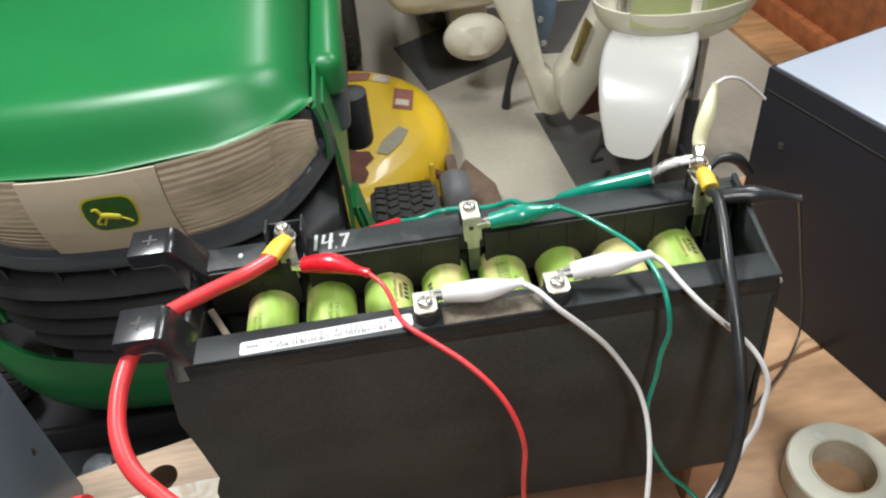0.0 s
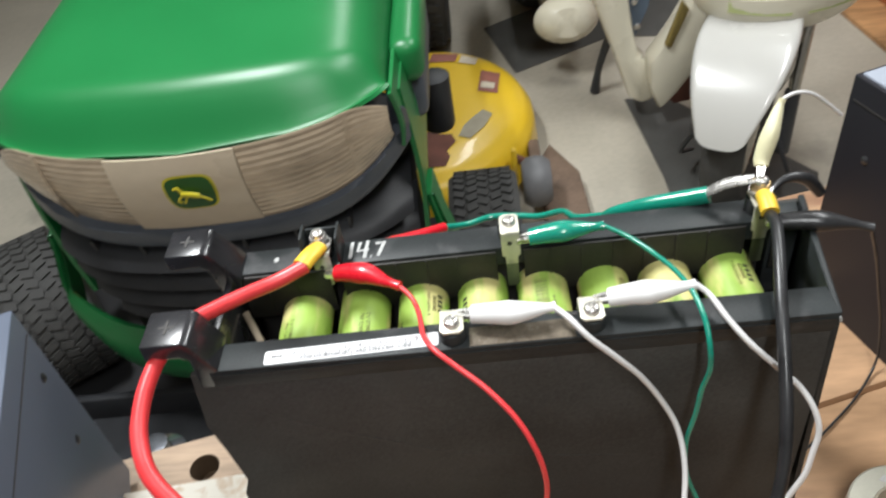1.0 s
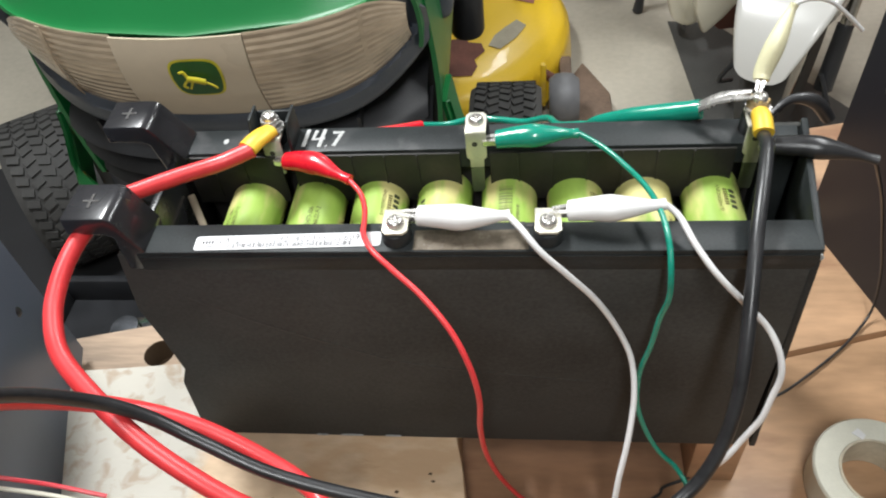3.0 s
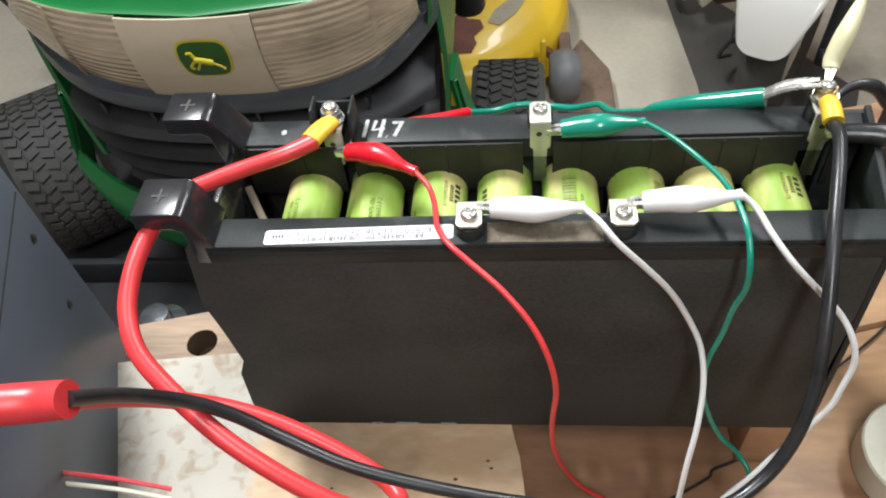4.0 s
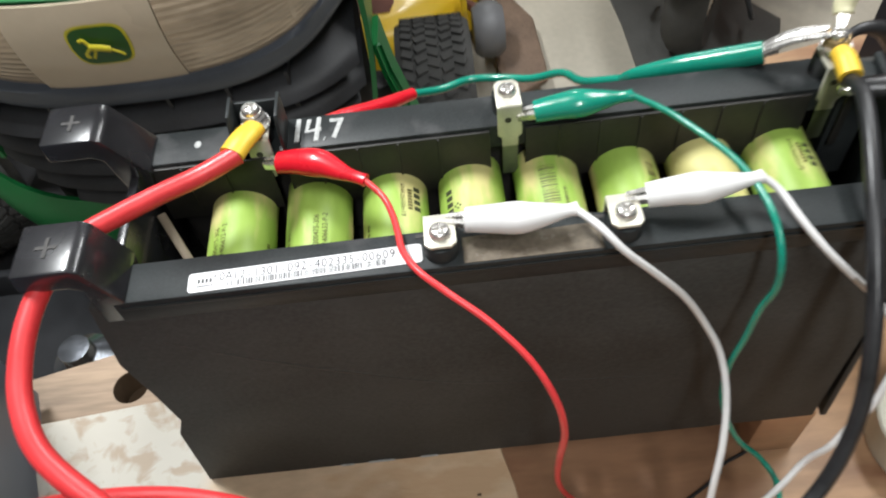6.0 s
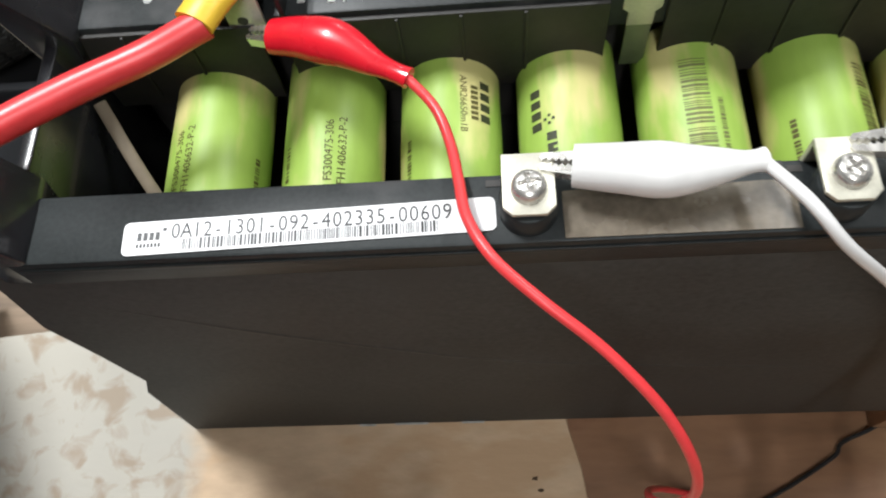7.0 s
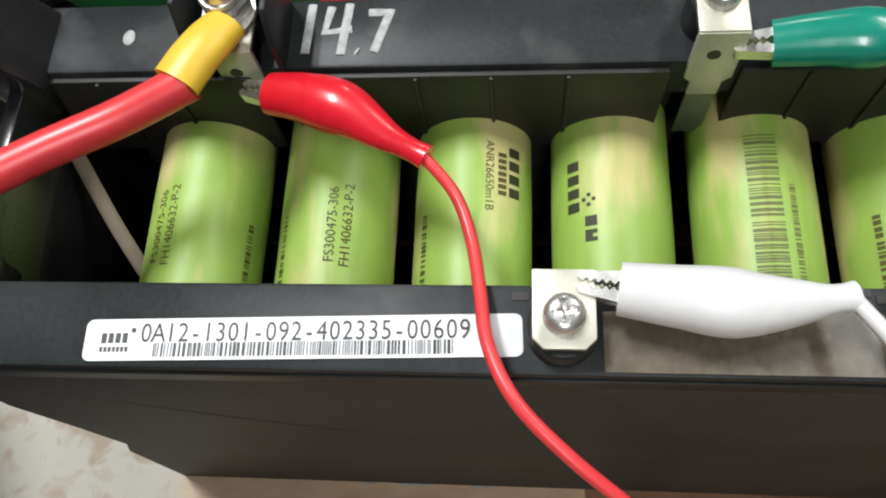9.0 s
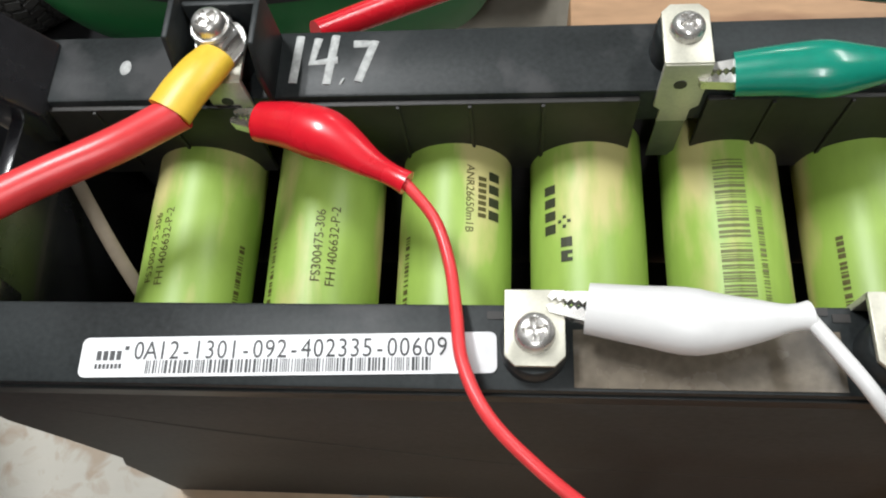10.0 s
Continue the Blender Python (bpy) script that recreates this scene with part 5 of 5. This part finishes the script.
part("frame_arm", prism(right_arm, "y", 1.66, 1.75, 0.016), M_CREAM, scooter, "cream step-through frame arm")
part("inner_panel", prism([(0.58, -0.80), (0.75, -0.60), (0.86, -0.60), (0.84, -0.84), (0.64, -0.86)], "y", 1.70, 1.73, 0.006), M_RUST, scooter, "brown inner panel")
part("footboard", prism([(0.486, -0.42), (0.60, -0.42), (0.575, -0.60), (0.54, -0.69), (0.51, -0.58)], "y", 1.80, 1.83, 0.004), M_BLUE, scooter, "blue-grey footboard")
for x, z in ((0.520, -0.47), (0.535, -0.58), (0.545, -0.655)):
    part("bolt", lathe([(0, 0.008), (0.007, 0.006), (0.010, 0)], 12, Matrix.Translation((x, 1.80, z)) @ Matrix.Rotation(radians(90), 4, "X")), M_STEEL, scooter)
part("rear_body", box(0.10, 0.52, 1.95, 2.75, -0.62, -0.30, 0.10, 4), M_CREAM, scooter, "cream rear bodywork")
part("seat", box(0.16, 0.46, 2.0, 2.7, -0.30, -0.20, 0.035, 3), M_MOWER_BLACK, scooter, "black seat")
part("side_cover", lathe([(0, 0.05), (0.06, 0.045), (0.09, 0.02), (0.10, 0.0), (0, -0.01)], 28, Matrix.Translation((0.37, 1.99, -0.70)) @ Matrix.Rotation(radians(80), 4, "X") @ Matrix.Diagonal((1.0, 0.75, 1, 1))), M_CREAM, scooter, "cream rounded side cover")
part("engine", box(0.32, 0.44, 2.15, 2.6, -0.84, -0.60, 0.03, 3), M_CREAM, scooter)
part("emblem", prism([(0.588, -0.640), (0.606, -0.650), (0.645, -0.545), (0.626, -0.52)], "y", 1.648, 1.662, 0.003), M_GOLD, scooter, "gold emblem")
part("kickstand", tube([(0.485, 1.85, -0.68), (0.462, 1.86, -0.76), (0.452, 1.90, -0.85), (0.448, 1.92, -0.922)], [0.014, 0.012, 0.011, 0.016], 10, 5), M_MOWER_BLACK, scooter, "black kickstand")

M_CAN = mat("dull_tinplate", (0.16, 0.17, 0.19), 0.22, 0.9, scale=60)
# ---- on the floor ----
# shade on the concrete laid as thin dark sheets
tagged(part("floor_shade_patch", prism([(0.12, 2.45), (0.52, 2.68), (1.2, 2.62), (0.9, 2.2), (0.55, 2.27), (0.21, 2.10)], "z", FLOOR_Z, FLOOR_Z + 0.005, 0.0015), M_FLOOR_SHADE), "dark grey sheet for the shade on the concrete", "floor mat")
tagged(part("floor_shade_patch", prism([(0.53, 1.86), (0.66, 1.84), (0.95, 1.40), (0.80, 1.00), (0.56, 1.10), (0.56, 1.45)], "z", FLOOR_Z, FLOOR_Z + 0.005, 0.0015), M_FLOOR_SHADE), "dark grey sheet for the shade under the scooter's wheel", "floor mat")
tagged(part("pine_board", box(0, 0.17, 0, 1.5, FLOOR_Z, FLOOR_Z + 0.02, 0.003, m=Matrix.Translation((1.40, 1.55, 0)) @ Matrix.Rotation(radians(6), 4, "Z")), M_PINE), "pale orange pine board lying on the floor", "board")
cab = thing("cabinet", (1.9, 2.2, FLOOR_Z), "reddish brown wooden cabinet", "cabinet")
part("body", box(0.03, 0.6, 0.03, 1.7, FLOOR_Z + 0.09, -0.1, 0.006, m=Matrix.Translation((1.55, 1.40, 0)) @ Matrix.Rotation(radians(6), 4, "Z")), M_CHERRY, cab)
part("plinth", box(0.0, 0.62, 0.0, 1.73, FLOOR_Z, FLOOR_Z + 0.095, 0.008, m=Matrix.Translation((1.55, 1.40, 0)) @ Matrix.Rotation(radians(6), 4, "Z")), M_CHERRY, cab)
can = thing("paint_can", (-0.195, 0.135, FLOOR_Z), "tall shiny metal canister standing behind the bench", "canister")
part("body", lathe([(0, 0), (0.024, 0), (0.025, 0.004), (0.025, 0.80), (0.022, 0.815), (0.012, 0.822), (0.011, 0.832), (0, 0.833)], 28, Matrix.Translation((-0.195, 0.140, FLOOR_Z))), M_CAN, can)
# guessed tote, added to fill the shaded floor before the tractor with black
tote = thing("added_tote", (-0.62, 0.62, FLOOR_Z), "low black tote added in the shade before the tractor", "tote")
for name, dims in {"side": (-0.92, -0.36, 0.42, 0.44), "end": (-0.92, -0.90, 0.44, 0.80)}.items():
    part(name, box(*dims, FLOOR_Z + 0.004, -0.85, 0.006), M_MOWER_BLACK, tote)
part("side", box(-0.92, -0.36, 0.80, 0.82, FLOOR_Z + 0.004, -0.85, 0.006), M_MOWER_BLACK, tote)
part("end", box(-0.38, -0.36, 0.44, 0.80, FLOOR_Z + 0.004, -0.85, 0.006), M_MOWER_BLACK, tote)
part("base", box(-0.90, -0.38, 0.44, 0.80, FLOOR_Z + 0.004, FLOOR_Z + 0.014), M_MOWER_BLACK, tote)
part("handle", tube([(-0.72, 0.43, -0.87), (-0.70, 0.43, -0.835), (-0.58, 0.43, -0.835), (-0.56, 0.43, -0.87)], 0.010, 10), M_BEZEL, tote)
# shade below the tractor's front, laid as a black sheet
tagged(part("floor_shade_patch", prism([(-1.30, 0.52), (-0.42, 0.50), (-0.40, 1.30), (-1.34, 1.26)], "z", FLOOR_Z, FLOOR_Z + 0.004, 0.0015), M_FLOOR_SHADE_DEEP), "black sheet for the shade under the tractor's front wheel", "floor mat")
